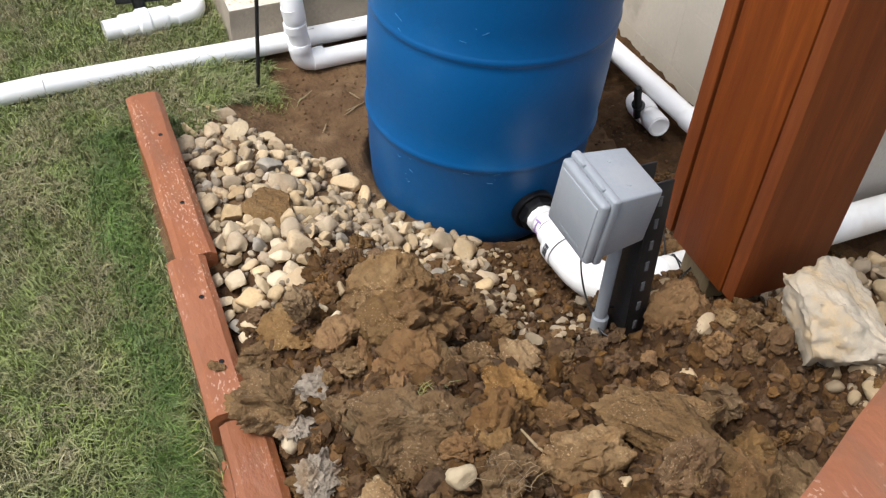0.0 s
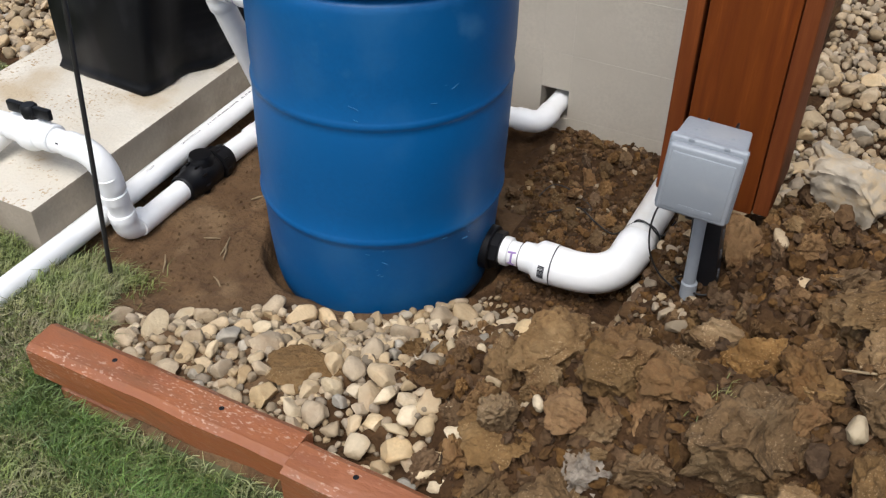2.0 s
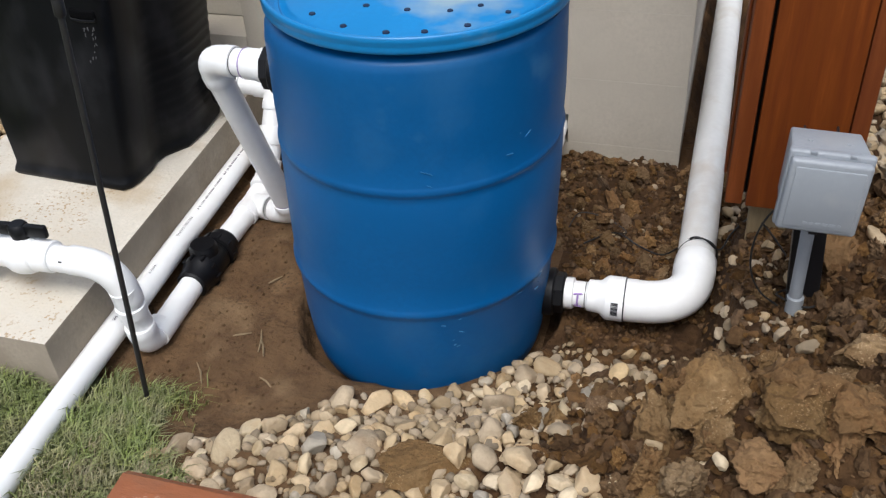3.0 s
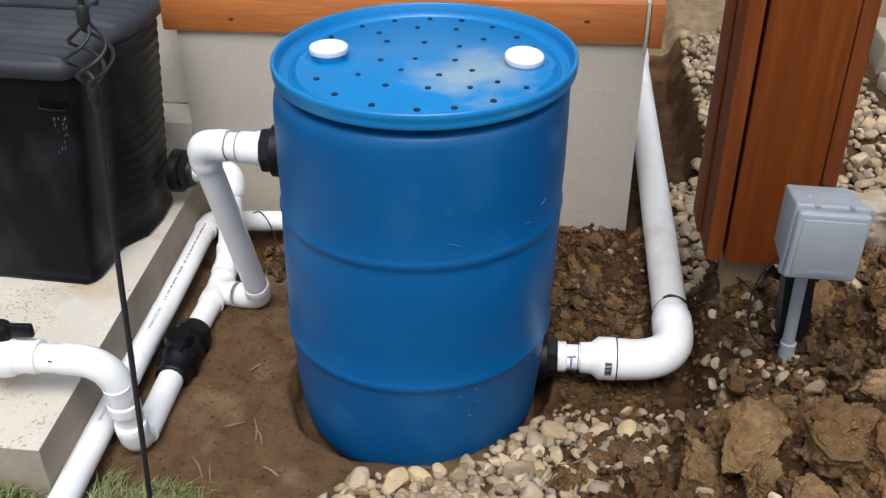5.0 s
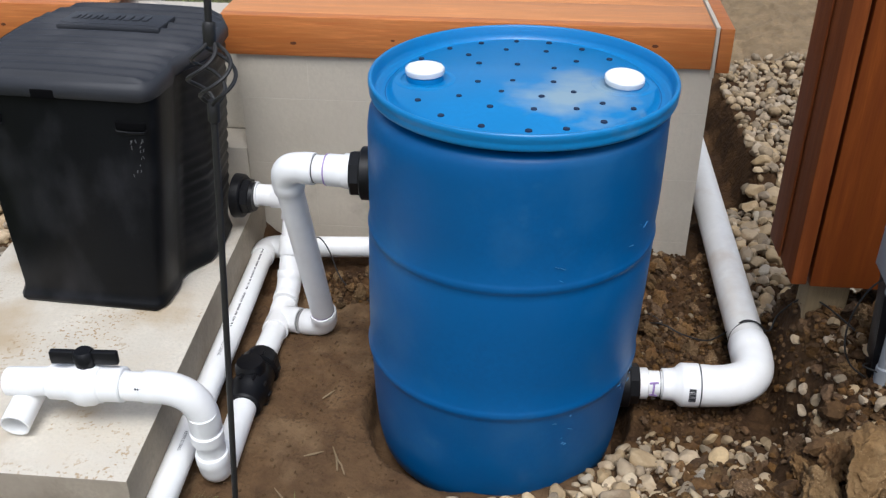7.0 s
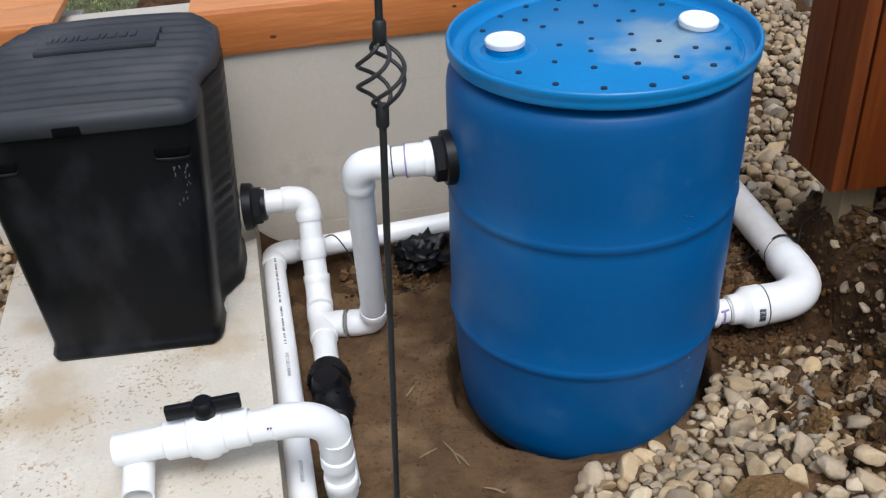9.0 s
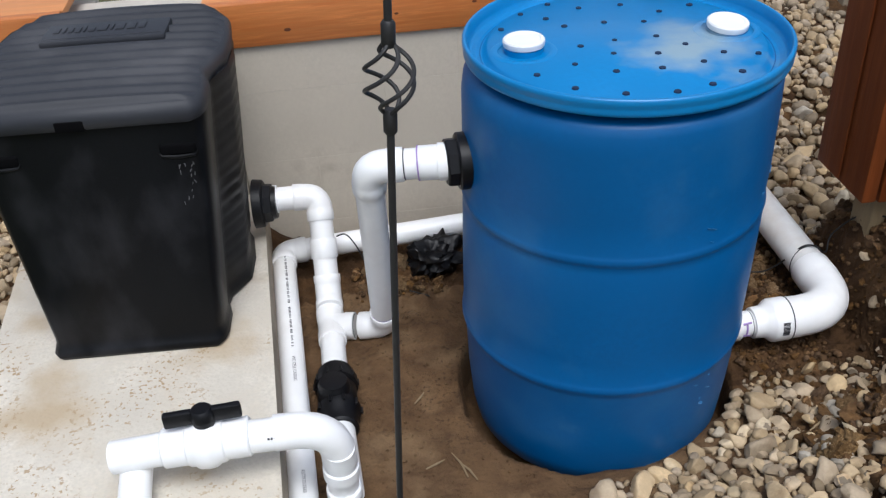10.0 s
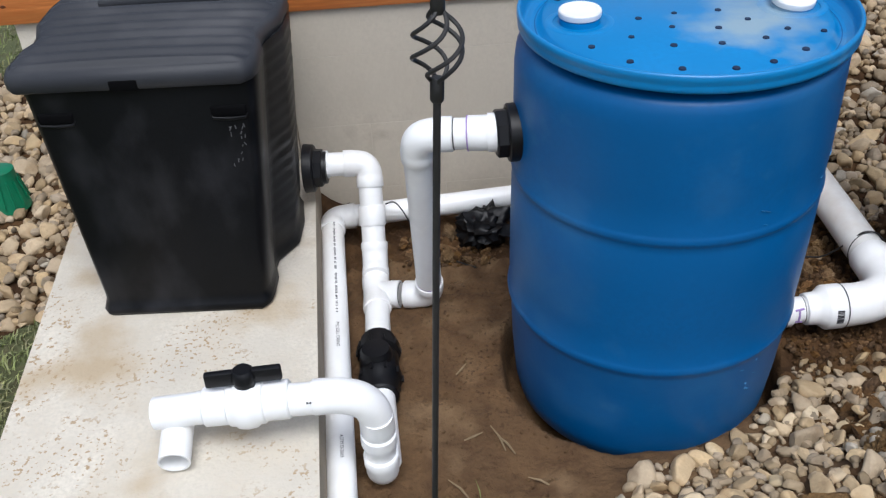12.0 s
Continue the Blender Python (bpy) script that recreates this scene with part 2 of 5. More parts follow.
for patch in ((0.05, -0.268, 0.755), (0.262, -0.095, 0.770), (-0.262, -0.105, 0.745), (-0.10, -0.25, 0.15)):
    dust_patch(DRUM, patch, 0.005, (0.10, 0.25, 0.40))
# the drum's blue made paler, with skylight on the top put into its colour
HEAD_LIT = mat("sky_lit_blue_hdpe", (0.006, 0.19, 0.47), 0.36, vary=0.06, scale=6, fine=90, bump=0.04, bump_scale=25)
dust_patch(HEAD_LIT, (0.10, -0.048, 0.870), 0.12, (0.42, 0.46, 0.37))


# ---- builders ----
def thing(name, loc, label, category, group="", kind=""):
    ob = new(name)
    ob.location = loc
    ob.empty_display_size = 0.05
    return tagged(ob, label, category, group, kind)


def finish(me, material, smooth=True, angle=38):
    for mm in (material if isinstance(material, (list, tuple)) else [material]):
        me.materials.append(mm)
    if smooth:
        me.polygons.foreach_set("use_smooth", [True] * len(me.polygons))
        me.set_sharp_from_angle(angle=radians(angle))
    return me


def part(name, bm, material, parent=None, label="", smooth=True, angle=38):
    """One mesh object in world coordinates under a thing (an Empty) or under a part."""
    me = bpy.data.meshes.new(name)
    bmesh.ops.recalc_face_normals(bm, faces=bm.faces)
    bm.to_mesh(me)
    bm.free()
    ob = new(name, finish(me, material, smooth, angle))
    if parent:
        ob.parent = parent
        ob.matrix_parent_inverse = Matrix.Translation(-parent.location)
    return tagged(ob, label)


def box(bm, lo, hi, bevel=0.0, m=None, segs=2):
    """A box between two corners, its edges rounded, turned by m about its centre."""
    c = (Vector(lo) + Vector(hi)) / 2
    size = Vector(hi) - Vector(lo)
    tmp = bmesh.new()
    bmesh.ops.create_cube(tmp, size=1, matrix=Matrix.Diagonal((*size, 1)))
    if bevel:
        bmesh.ops.bevel(tmp, geom=tmp.edges[:], offset=bevel, segments=segs, affect="EDGES", profile=0.5)
    tmp.transform(Matrix.Translation(c) @ (m or Matrix()))
    me = bpy.data.meshes.new("tmp")
    tmp.to_mesh(me)
    tmp.free()
    bm.from_mesh(me)
    bpy.data.meshes.remove(me)
    return bm


def sweep(bm, points, radii, segs=24, cap=True):
    """A round tube through points with a radius at each."""
    P = [Vector(p) for p in points]
    if isinstance(radii, (int, float)):
        radii = [radii] * len(P)
    rings, up = [], None
    for i, p in enumerate(P):
        j, k = max(i - 1, 0), min(i + 1, len(P) - 1)
        d = P[k] - P[j]
        if d.length < 1e-7:
            d = P[min(k + 1, len(P) - 1)] - P[max(j - 1, 0)]
        d.normalize()
        if up is None:
            up = d.orthogonal().normalized()
        up = (up - d * up.dot(d)).normalized()
        side = d.cross(up)
        rings.append([bm.verts.new(p + (up * math.cos(a) + side * math.sin(a)) * radii[i])
                      for a in (2 * math.pi * s / segs for s in range(segs))])
    for a, b in zip(rings, rings[1:]):
        for s in range(segs):
            bm.faces.new((a[s], a[(s + 1) % segs], b[(s + 1) % segs], b[s]))
    if cap:
        bm.faces.new(rings[0][::-1])
        bm.faces.new(rings[-1])
    return bm


def straight(a, b, prof, segs=24, cap=True):
    """A turned piece from a to b; prof is pairs of (share of the way, radius)."""
    a, b = Vector(a), Vector(b)
    # nearly equal shares make sharp steps
    pts, rad, last = [], [], -1.0
    for s, r in prof:
        s = max(s, last + 1e-4)
        last = s
        pts.append(a.lerp(b, s))
        rad.append(r)
    bm = bmesh.new()
    P = pts
    d = (b - a).normalized()
    up = d.orthogonal().normalized()
    side = d.cross(up)
    rings = [[bm.verts.new(p + (up * math.cos(t) + side * math.sin(t)) * r)
              for t in (2 * math.pi * s / segs for s in range(segs))] for p, r in zip(P, rad)]
    for x, y in zip(rings, rings[1:]):
        for s in range(segs):
            bm.faces.new((x[s], x[(s + 1) % segs], y[(s + 1) % segs], y[s]))
    if cap:
        bm.faces.new(rings[0][::-1])
        bm.faces.new(rings[-1])
    return bm


def pipe(a, b, r, open_a=False, open_b=False):
    """A straight pipe, hollow at the ends that can be looked into."""
    a, b = Vector(a), Vector(b)
    bm = straight(a, b, [(0, r), (1, r)], cap=False)
    d = (b - a).normalized()
    for end, way, is_open in ((a, d, open_a), (b, -d, open_b)):
        depth = 0.06 if is_open else 0.001
        sub = straight(end, end + way * depth, [(0, r), (0.001, r * 0.88), (1, r * 0.88)], cap=False)
        me = bpy.data.meshes.new("tmp")
        sub.to_mesh(me)
        sub.free()
        bm.from_mesh(me)
        bpy.data.meshes.remove(me)
        far = end + way * depth
        q = d.orthogonal().normalized()
        w = d.cross(q)
        bm.faces.new([bm.verts.new(far + (q * math.cos(t) + w * math.sin(t)) * r * 0.88) for t in (2 * math.pi * s / 24 for s in range(24))])
    bmesh.ops.remove_doubles(bm, verts=bm.verts, dist=0.00005)
    return bm


def elbow(corner, a, b, r, bend, hub=0.03, swell=1.14):
    """A moulded bend at corner with a socket towards a and one towards b."""
    c = Vector(corner)
    d1, d2 = (Vector(a) - c).normalized(), (Vector(b) - c).normalized()
    R, m = r * swell, r * 1.09
    e1, e2 = c + d1 * bend, c + d2 * bend
    pts = [e1 + d1 * hub, e1 + d1 * (hub - 0.0015), e1 + d1 * 0.004, e1]
    rad = [R * 0.97, R, R, m]
    for i in range(1, 12):
        t = i / 12
        pts.append(e1 * (1 - t) ** 2 + c * 2 * t * (1 - t) + e2 * t * t)
        rad.append(m)
    pts += [e2, e2 + d2 * 0.004, e2 + d2 * (hub - 0.0015), e2 + d2 * hub]
    rad += [m, R, R, R * 0.97]
    bm = bmesh.new()
    return sweep(bm, pts, rad)


def collar(a, b, r):
    return straight(a, b, [(0, r * 0.96), (0.05, r), (0.95, r), (1, r * 0.96)])


def lathe(bm, prof, centre=(0, 0), segs=72):
    rings = []
    for r, z in prof:
        if r < 1e-6:
            rings.append([bm.verts.new((centre[0], centre[1], z))])
        else:
            rings.append([bm.verts.new((centre[0] + r * math.cos(t), centre[1] + r * math.sin(t), z)) for t in (2 * math.pi * s / segs for s in range(segs))])
    for a, b in zip(rings, rings[1:]):
        for s in range(segs):
            q = [a[s % len(a)], a[(s + 1) % len(a)], b[(s + 1) % len(b)], b[s % len(b)]]
            q = list(dict.fromkeys(q))
            if len(q) > 2:
                bm.faces.new(q)
    return bm


def s01(a, b, v):
    t = min(1.0, max(0.0, (v - a) / (b - a)))
    return t * t * (3 - 2 * t)


def lerp_table(table, v):
    for (a, p), (b, q) in zip(table, table[1:]):
        if v <= b:
            return p + (q - p) * max(0.0, (v - a) / (b - a))
    return table[-1][1]


MOUND = [(0.12, 0.0), (0.35, 0.06), (0.6, 0.20), (0.85, 0.31), (1.1, 0.42), (1.3, 0.51), (1.75, 0.50), (2.2, 0.2), (2.6, 0.0)]


def mound(x, y):
    k = s01(0.66, 0.92, x)
    return lerp_table(MOUND, x) * s01(-0.88, -0.46, y) * (1 - s01(-0.30 + 0.02 * k, -0.06 + 0.36 * k, y))


def height(x, y):
    """The smooth lie of the land."""
    bed = s01(-0.80, -0.70, x) * s01(-0.62, -0.38, y)
    h = 0.115 + (0.055 - 0.115) * bed * (1 - s01(2.5, 4.0, y))
    fill = s01(-0.45, 0.28, x) * (1 - s01(-0.48, -0.26, y)) * s01(-0.90, -0.80, y)
    h += 0.085 * fill * (1 - s01(0.6, 1.1, x))
    shelf = (0.225 + 0.12 * s01(0.80, 0.96, x)) * s01(0.61, 0.70, x) * (1 - s01(0.24, 0.50, y)) * s01(-0.5, -0.25, y) * (1 - s01(1.7, 2.2, x))
    h += max(mound(x, y), shelf)
    r = math.hypot(x + 0.025, y - 0.020)
    ragged = 0.014 * noise.noise((x * 9, y * 9, 6.0))
    h -= 0.10 * (1 - s01(0.294 + ragged, 0.312 + ragged, r)) * s01(-0.275, -0.17, y - 0.10 * s01(0.0, 0.25, x))
    # the trench along the house and the stony bank beside it
    h -= 0.07 * s01(0.50, 0.56, x) * (1 - s01(0.72, 0.80, x)) * s01(0.9, 1.2, y) * (1 - s01(1.9, 2.2, y))
    h += 0.07 * s01(0.72, 0.80, x) * s01(1.1, 1.3, y) * (1 - s01(3.0, 4.0, y))
    h += 0.05 * s01(0.3, 0.7, y) * s01(0.85, 1.2, x) * (1 - s01(3.0, 4.0, y))
    h += 0.03 * math.exp(-((x - 0.3) ** 2) / 0.05 - ((y - 0.66) ** 2) / 0.012)
    return h


def is_lawn(x, y):
    e = 0.05 * noise.noise((x * 6, y * 6, 3.1)) + 0.025 * noise.noise((x * 19, y * 19, 1.7))
    if y > 3.4 + e * 8 or x > 2.7 or y < -0.835:
        return True
    if x < -1.36:
        return y < 0.20 + e * 2 or x < -2.15 or y > 1.7
    if y < -0.45 + e and x < -0.66:
        return True
    if x < -0.45 + e + 0.20 * s01(-0.52, -0.72, y) and y < -0.40 + e:
        return True
    return False


def rough(x, y):
    """Broken, dug-over surface: strong on the heap, slight on trodden mud."""
    heap = min(1.0, mound(x, y) / 0.12 + 0.7 * s01(0.63, 0.75, x) * (1 - s01(0.2, 0.5, y)) * s01(-0.6, -0.3, y))
    v = 0.0
    if heap > 0.02:
        n = noise.noise((x * 6.5, y * 6.5, 0.3)) * 0.060
        n += noise.ridged_multi_fractal((x * 11, y * 11, 5.0), 0.9, 2.1, 3, 0.9, 2.0) * 0.016 - 0.016
        d, _ = noise.voronoi((x * 13 + noise.noise((x * 20, y * 20, 0)) * 0.5, y * 13, 2.0))
        n += (min(0.45, d[1] - d[0]) - 0.2) * 0.085
        n += noise.turbulence((x * 40, y * 40, 8.0), 3, False) * 0.010
        v += n * heap
    soil = noise.noise((x * 9, y * 9, 7.7)) * 0.010 + noise.noise((x * 26, y * 26, 2.2)) * 0.005 + noise.noise((x * 70, y * 70, 1.2)) * 0.0022
    if y > 0.3 or x > 0.3:
        soil += noise.turbulence((x * 26, y * 26, 4.0), 3, False) * 0.018 - 0.006
    return v + soil


def top(x, y):
    return height(x, y) + (0 if is_lawn(x, y) else rough(x, y))


# ---- ground ----
def spaced(stops):
    out = []
    for a, b, step in stops:
        n = max(1, round((b - a) / step))
        out += [a + (b - a) * i / n for i in range(n)]
    return out + [stops[-1][1]]


def build_ground():
    xs = spaced([(-400, -40, 90), (-40, -6, 8), (-6, -2.4, 0.6), (-2.4, -0.72, 0.03), (-0.72, 0.2, 0.012), (0.2, 1.75, 0.009), (1.75, 3, 0.05), (3, 8, 0.8), (8, 40, 8), (40, 400, 90)])
    ys = spaced([(-400, -40, 90), (-40, -6, 8), (-6, -2, 0.6), (-2, -0.86, 0.04), (-0.86, 0.35, 0.009), (0.35, 0.85, 0.014), (0.85, 3.4, 0.03), (3.4, 8, 0.6), (8, 40, 8), (40, 400, 90)])
    verts = [(x, y, top(x, y)) for y in ys for x in xs]
    nx = len(xs)
    faces, slot = [], []
    for j in range(len(ys) - 1):
        for i in range(nx - 1):
            faces.append((j * nx + i, j * nx + i + 1, (j + 1) * nx + i + 1, (j + 1) * nx + i))
            x, y = (xs[i] + xs[i + 1]) / 2, (ys[j] + ys[j + 1]) / 2
            if max(abs(x), abs(y)) > 6:
                slot.append(3)
            elif y > 2.25 and x > 0.5 and not is_lawn(x, y):
                slot.append(4)
            elif is_lawn(x, y):
                slot.append(2)
            elif x < 0.25 and y < 0.45 and x > -0.75:
                slot.append(1)
            else:
                slot.append(0)
    me = bpy.data.meshes.new("ground")
    me.from_pydata(verts, [], faces)
    for m in (SOIL, MUD, TURF, FAR, SAND):
        me.materials.append(m)
    me.polygons.foreach_set("material_index", slot)
    me.polygons.foreach_set("use_smooth", [True] * len(faces))
    tagged(new("ground", me), "dug brown clay soil heaped beside a mown lawn", "ground", kind="structure")


build_ground()


# ---- house wall ----
COURSE = 0.2057
WALL_Y = 0.763


def block_mesh(length, h, depth, bevel=0.004):
    bm = bmesh.new()
    box(bm, (-length / 2, 0, 0), (length / 2, depth, h), bevel, segs=1)
    me = bpy.data.meshes.new("block")
    bm.to_mesh(me)
    bm.free()
    return me


def lay_blocks(parent, x0, x1, y, z_list, material, shift):
    cache = {}
    for k, (z0, z1) in enumerate(z_list):
        x = x0 - (0.2 if (k + shift) % 2 else 0.0)
        while x < x1 - 0.02:
            a, b = max(x, x0), min(x + 0.4, x1)
            x += 0.4
            if b - a < 0.03:
                continue
            key = (round(b - a, 3), round(z1 - z0, 3))
            if key not in cache:
                me = block_mesh(key[0] - 0.0004, key[1] - 0.0009, 0.05, 0.0006)
                me.materials.append(material)
                cache[key] = me
            ob = new("block", cache[key])
            ob.parent = parent
            ob.location = Vector(((a + b) / 2, y, z0 + 0.003)) - parent.location


def build_house_wall():
    bm = bmesh.new()
    # the mortar body with the pipe's hole left open in it
    hx0, hx1, hz0, hz1 = 0.090, 0.180, 0.095, 0.190
    y0, y1 = WALL_Y + 0.0008, WALL_Y + 0.19
    for lo, hi in (((-0.812, -0.3), (hx0, 0.658)), ((hx1, -0.3), (0.502, 0.658)), ((hx0, -0.3), (hx1, hz0)), ((hx0, hz1), (hx1, 0.658))):
        box(bm, (lo[0], y0, lo[1]), (hi[0], y1, hi[1]))
    box(bm, (0.31, y1, -0.3), (0.502, 3.0, 0.658))
    wall = part("wall_front", bm, MORTAR, smooth=False)
    tagged(wall, "painted grey concrete block wall with an open pipe hole", "wall", kind="structure")
    zs = [(0.305 - 0.2057 * 2, 0.305 - 0.2057), (0.305 - 0.2057, 0.305), (0.305, 0.511), (0.511, 0.658)]
    lay_blocks(wall, -0.812, 0.09, WALL_Y, zs, BLOCK, 0)
    for course in zs:
        lay_blocks(wall, 0.18, 0.502, WALL_Y, [course], BLOCK, 0)
    lay_blocks(wall, 0.09, 0.18, WALL_Y, [(-0.1, 0.095), (0.190, 0.305), (0.305, 0.511), (0.511, 0.658)], BLOCK, 0)
    # low footing course that runs on behind the filter tank
    bm = bmesh.new()
    box(bm, (-1.25, WALL_Y, -0.3), (-0.815, WALL_Y + 0.14, 0.352), 0.004)
    low = part("wall_low", bm, BLOCK)
    tagged(low, "low grey painted block ledge behind the tank", "wall", kind="structure")
    bm = bmesh.new()
    box(bm, (-1.30, 0.905, -0.3), (-0.815, 1.05, 0.70))
    back_wall = part("wall_setback", bm, MORTAR, smooth=False)
    tagged(back_wall, "set-back beige block wall between two piers", "wall", kind="structure")
    lay_blocks(back_wall, -1.30, -0.815, 0.902, [(0.352, 0.46), (0.46, 0.62), (0.62, 0.70)], BEIGE, 1)


build_house_wall()


def build_cap(name, x0, x1, y0, y1, right_board):
    cap = thing(name, ((x0 + x1) / 2, y0, 0.645), "orange-stained cedar boards capping the block wall", "wall cap")
    bm = bmesh.new()
    box(bm, (x0, y0, 0.645), (x1, y0 + 0.038, 0.757), 0.003)
    part("fascia", bm, CAPWOOD, cap)
    n = 3
    w = (y1 - y0 - 0.039) / n
    for i in range(n):
        bm = bmesh.new()
        box(bm, (x0 - 0.004, y0 + 0.0395 + i * w, 0.735), (x1 + (0.0 if right_board else 0.004), y0 + 0.038 + (i + 1) * w, 0.756), 0.003)
        part("board", bm, CAPTOP, cap)
    # knots in the front board
    rng = random.Random(int(-x0 * 100))
    for k in range(5 if right_board else 1):
        r = rng.uniform(0.004, 0.007)
        bm = bmesh.new()
        lathe(bm, [(r, 0.0), (r * 0.9, 0.0005), (0, 0.0006)], (0, 0), 12)
        bm.transform(Matrix.Translation((x0 + (x1 - x0) * (k + rng.uniform(0.3, 0.8)) / 5, y0 + 0.0002, rng.uniform(0.68, 0.735))) @ Matrix.Rotation(radians(90), 4, "X") @ Matrix.Diagonal((1.5, 0.8, 1, 1)))
        part("knot", bm, KNOT, cap)
    if right_board:
        bm = bmesh.new()
        box(bm, (x1 + 0.014, y0 + 0.004, 0.635), (x1 + 0.050, y1, 0.757), 0.003)
        part("fascia", bm, CAPWOOD, cap)
        bm = bmesh.new()
        box(bm, (x1 + 0.002, y0 + 0.006, 0.62), (x1 + 0.012, y1, 0.760), 0.001)
        part("flashing", bm, BLOCK, cap, "grey flashing strip between the boards")


def build_pier():
    bm = bmesh.new()
    box(bm, (-1.50, 0.815, -0.3), (-1.21, 1.28, 0.6445), 0.004)
    tagged(part("wall_pier", bm, BEIGE), "beige painted block pier under the cap boards", "wall", kind="structure")


build_pier()
build_cap("wall_cap", -0.846, 0.492, 0.752, 1.30, True)
build_cap("wall_cap", -1.56, -1.20, 0.80, 1.30, False)


# ---- slab ----
def build_slab():
    bm = bmesh.new()
    z0, z1 = -0.05, 0.231
    corners = [(-1.315, -0.480), (-0.706, -0.477), (-0.772, 0.735), (-1.395, 0.735)]
    lo = [bm.verts.new((x, y, z0)) for x, y in corners]
    hi = [bm.verts.new((x, y, z1)) for x, y in corners]
    topf = bm.faces.new(hi)
    for i in range(4):
        bm.faces.new((lo[i], lo[(i + 1) % 4], hi[(i + 1) % 4], hi[i]))
    bm.faces.new(lo[::-1])
    bmesh.ops.bevel(bm, geom=list(topf.edges), offset=0.007, segments=2, affect="EDGES", profile=0.5)
    bmesh.ops.recalc_face_normals(bm, faces=bm.faces)
    # upward faces take the pale concrete, all others the darker, browner one
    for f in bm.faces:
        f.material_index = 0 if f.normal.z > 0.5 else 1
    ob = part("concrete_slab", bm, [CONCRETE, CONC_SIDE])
    tagged(ob, "cast concrete equipment slab with rust-brown stains", "slab")


build_slab()


# ---- drum ----
def build_drum():
    drum = thing("plastic_drum", (0, 0, 0), "blue plastic drum with perforated top sunk in the soil", "drum")
    prof = [(0.0, 0.0), (0.240, 0.0), (0.260, 0.006), (0.271, 0.022), (0.2785, 0.06), (0.2865, 0.15), (0.292, 0.262)]
    for zc in (0.287, 0.585):
        prof += [(0.2945, zc - 0.013), (0.2975, zc - 0.008), (0.3000, zc), (0.2975, zc + 0.008), (0.2955, zc + 0.013)]
        if zc < 0.3:
            prof += [(0.2970, 0.36), (0.298, 0.45), (0.298, 0.56)]
    prof += [(0.2975, 0.66), (0.2968, 0.74), (0.2962, 0.785), (0.2940, 0.812), (0.2905, 0.827), (0.284, 0.8345), (0.266, 0.8365), (0.252, 0.837), (0.252, 0.846), (0.268, 0.8500)]
    bm = bmesh.new()
    lathe(bm, prof, (-0.028, 0), segs=96)
    # the drum leans a little towards the post
    for v in bm.verts:
        v.co.y -= 0.008 * (1 - s01(0.0, 0.84, v.co.z))
        v.co.x += 0.020 * s01(0.0, 0.84, v.co.z) + 0.008 * s01(0.80, 0.84, v.co.z)
        v.co.z += 0.014 * s01(0.60, 0.82, v.co.z)
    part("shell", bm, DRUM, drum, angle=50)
    bm = bmesh.new()
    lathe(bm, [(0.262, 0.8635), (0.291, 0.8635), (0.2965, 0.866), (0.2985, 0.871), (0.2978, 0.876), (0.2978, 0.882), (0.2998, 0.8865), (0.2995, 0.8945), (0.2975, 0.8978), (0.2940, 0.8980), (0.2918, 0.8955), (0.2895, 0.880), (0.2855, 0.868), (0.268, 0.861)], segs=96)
    part("rim", bm, HEAD_LIT, drum, angle=60)
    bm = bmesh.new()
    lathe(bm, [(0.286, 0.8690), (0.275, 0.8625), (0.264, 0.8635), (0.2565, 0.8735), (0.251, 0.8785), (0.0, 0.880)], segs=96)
    head = part("head", bm, HEAD_LIT, drum, "blue drum head with a pale dusty patch", angle=60)
    # drain holes in three uneven rings: discs coloured like the shade inside
    rng = random.Random(5)
    holes = [(-0.19, -0.117), (-0.14, -0.185), (-0.065, -0.225), (0.018, -0.237), (0.083, -0.223), (0.149, -0.186),
             (0.205, -0.12), (0.21, 0.082), (0.174, 0.141), (0.119, 0.198), (0.05, 0.233), (-0.02, 0.237),
             (-0.095, 0.218), (-0.159, 0.177), (-0.211, 0.107), (-0.116, 0.14), (-0.04, 0.181), (0.044, 0.177),
             (0.106, 0.122), (-0.091, 0.092), (-0.013, 0.092), (0.061, 0.077), (-0.086, -0.012), (-0.019, 0.0),
             (0.06, 0.0), (-0.038, -0.059), (-0.116, -0.089), (0.038, -0.077), (0.098, -0.049), (0.15, -0.1),
             (-0.055, -0.135), (0.025, -0.14), (0.102, -0.131)]
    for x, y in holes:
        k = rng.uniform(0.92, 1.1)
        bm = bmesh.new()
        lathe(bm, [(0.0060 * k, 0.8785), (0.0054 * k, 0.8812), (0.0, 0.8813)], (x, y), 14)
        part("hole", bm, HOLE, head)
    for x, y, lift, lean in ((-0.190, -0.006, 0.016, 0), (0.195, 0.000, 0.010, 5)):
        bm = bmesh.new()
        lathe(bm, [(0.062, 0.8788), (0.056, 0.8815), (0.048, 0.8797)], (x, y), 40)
        part("boss", bm, HEAD_LIT, drum)
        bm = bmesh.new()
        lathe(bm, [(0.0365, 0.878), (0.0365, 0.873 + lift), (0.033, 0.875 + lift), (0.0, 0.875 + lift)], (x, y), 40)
        part("neck", bm, HEAD_LIT, drum)
        bm = bmesh.new()
        lathe(bm, [(0.0, 0.0), (0.0375, 0.0), (0.0385, 0.003), (0.0385, 0.010), (0.0365, 0.0125), (0.031, 0.0125), (0.029, 0.0108), (0.0, 0.0108)], (0, 0), 40)
        bm.transform(Matrix.Translation((x, y, 0.8752 + lift)) @ Euler((radians(lean), radians(lean * 0.6), 0)).to_matrix().to_4x4())
        part("bung_cap", bm, BUNG, drum, "white screw bung cap")
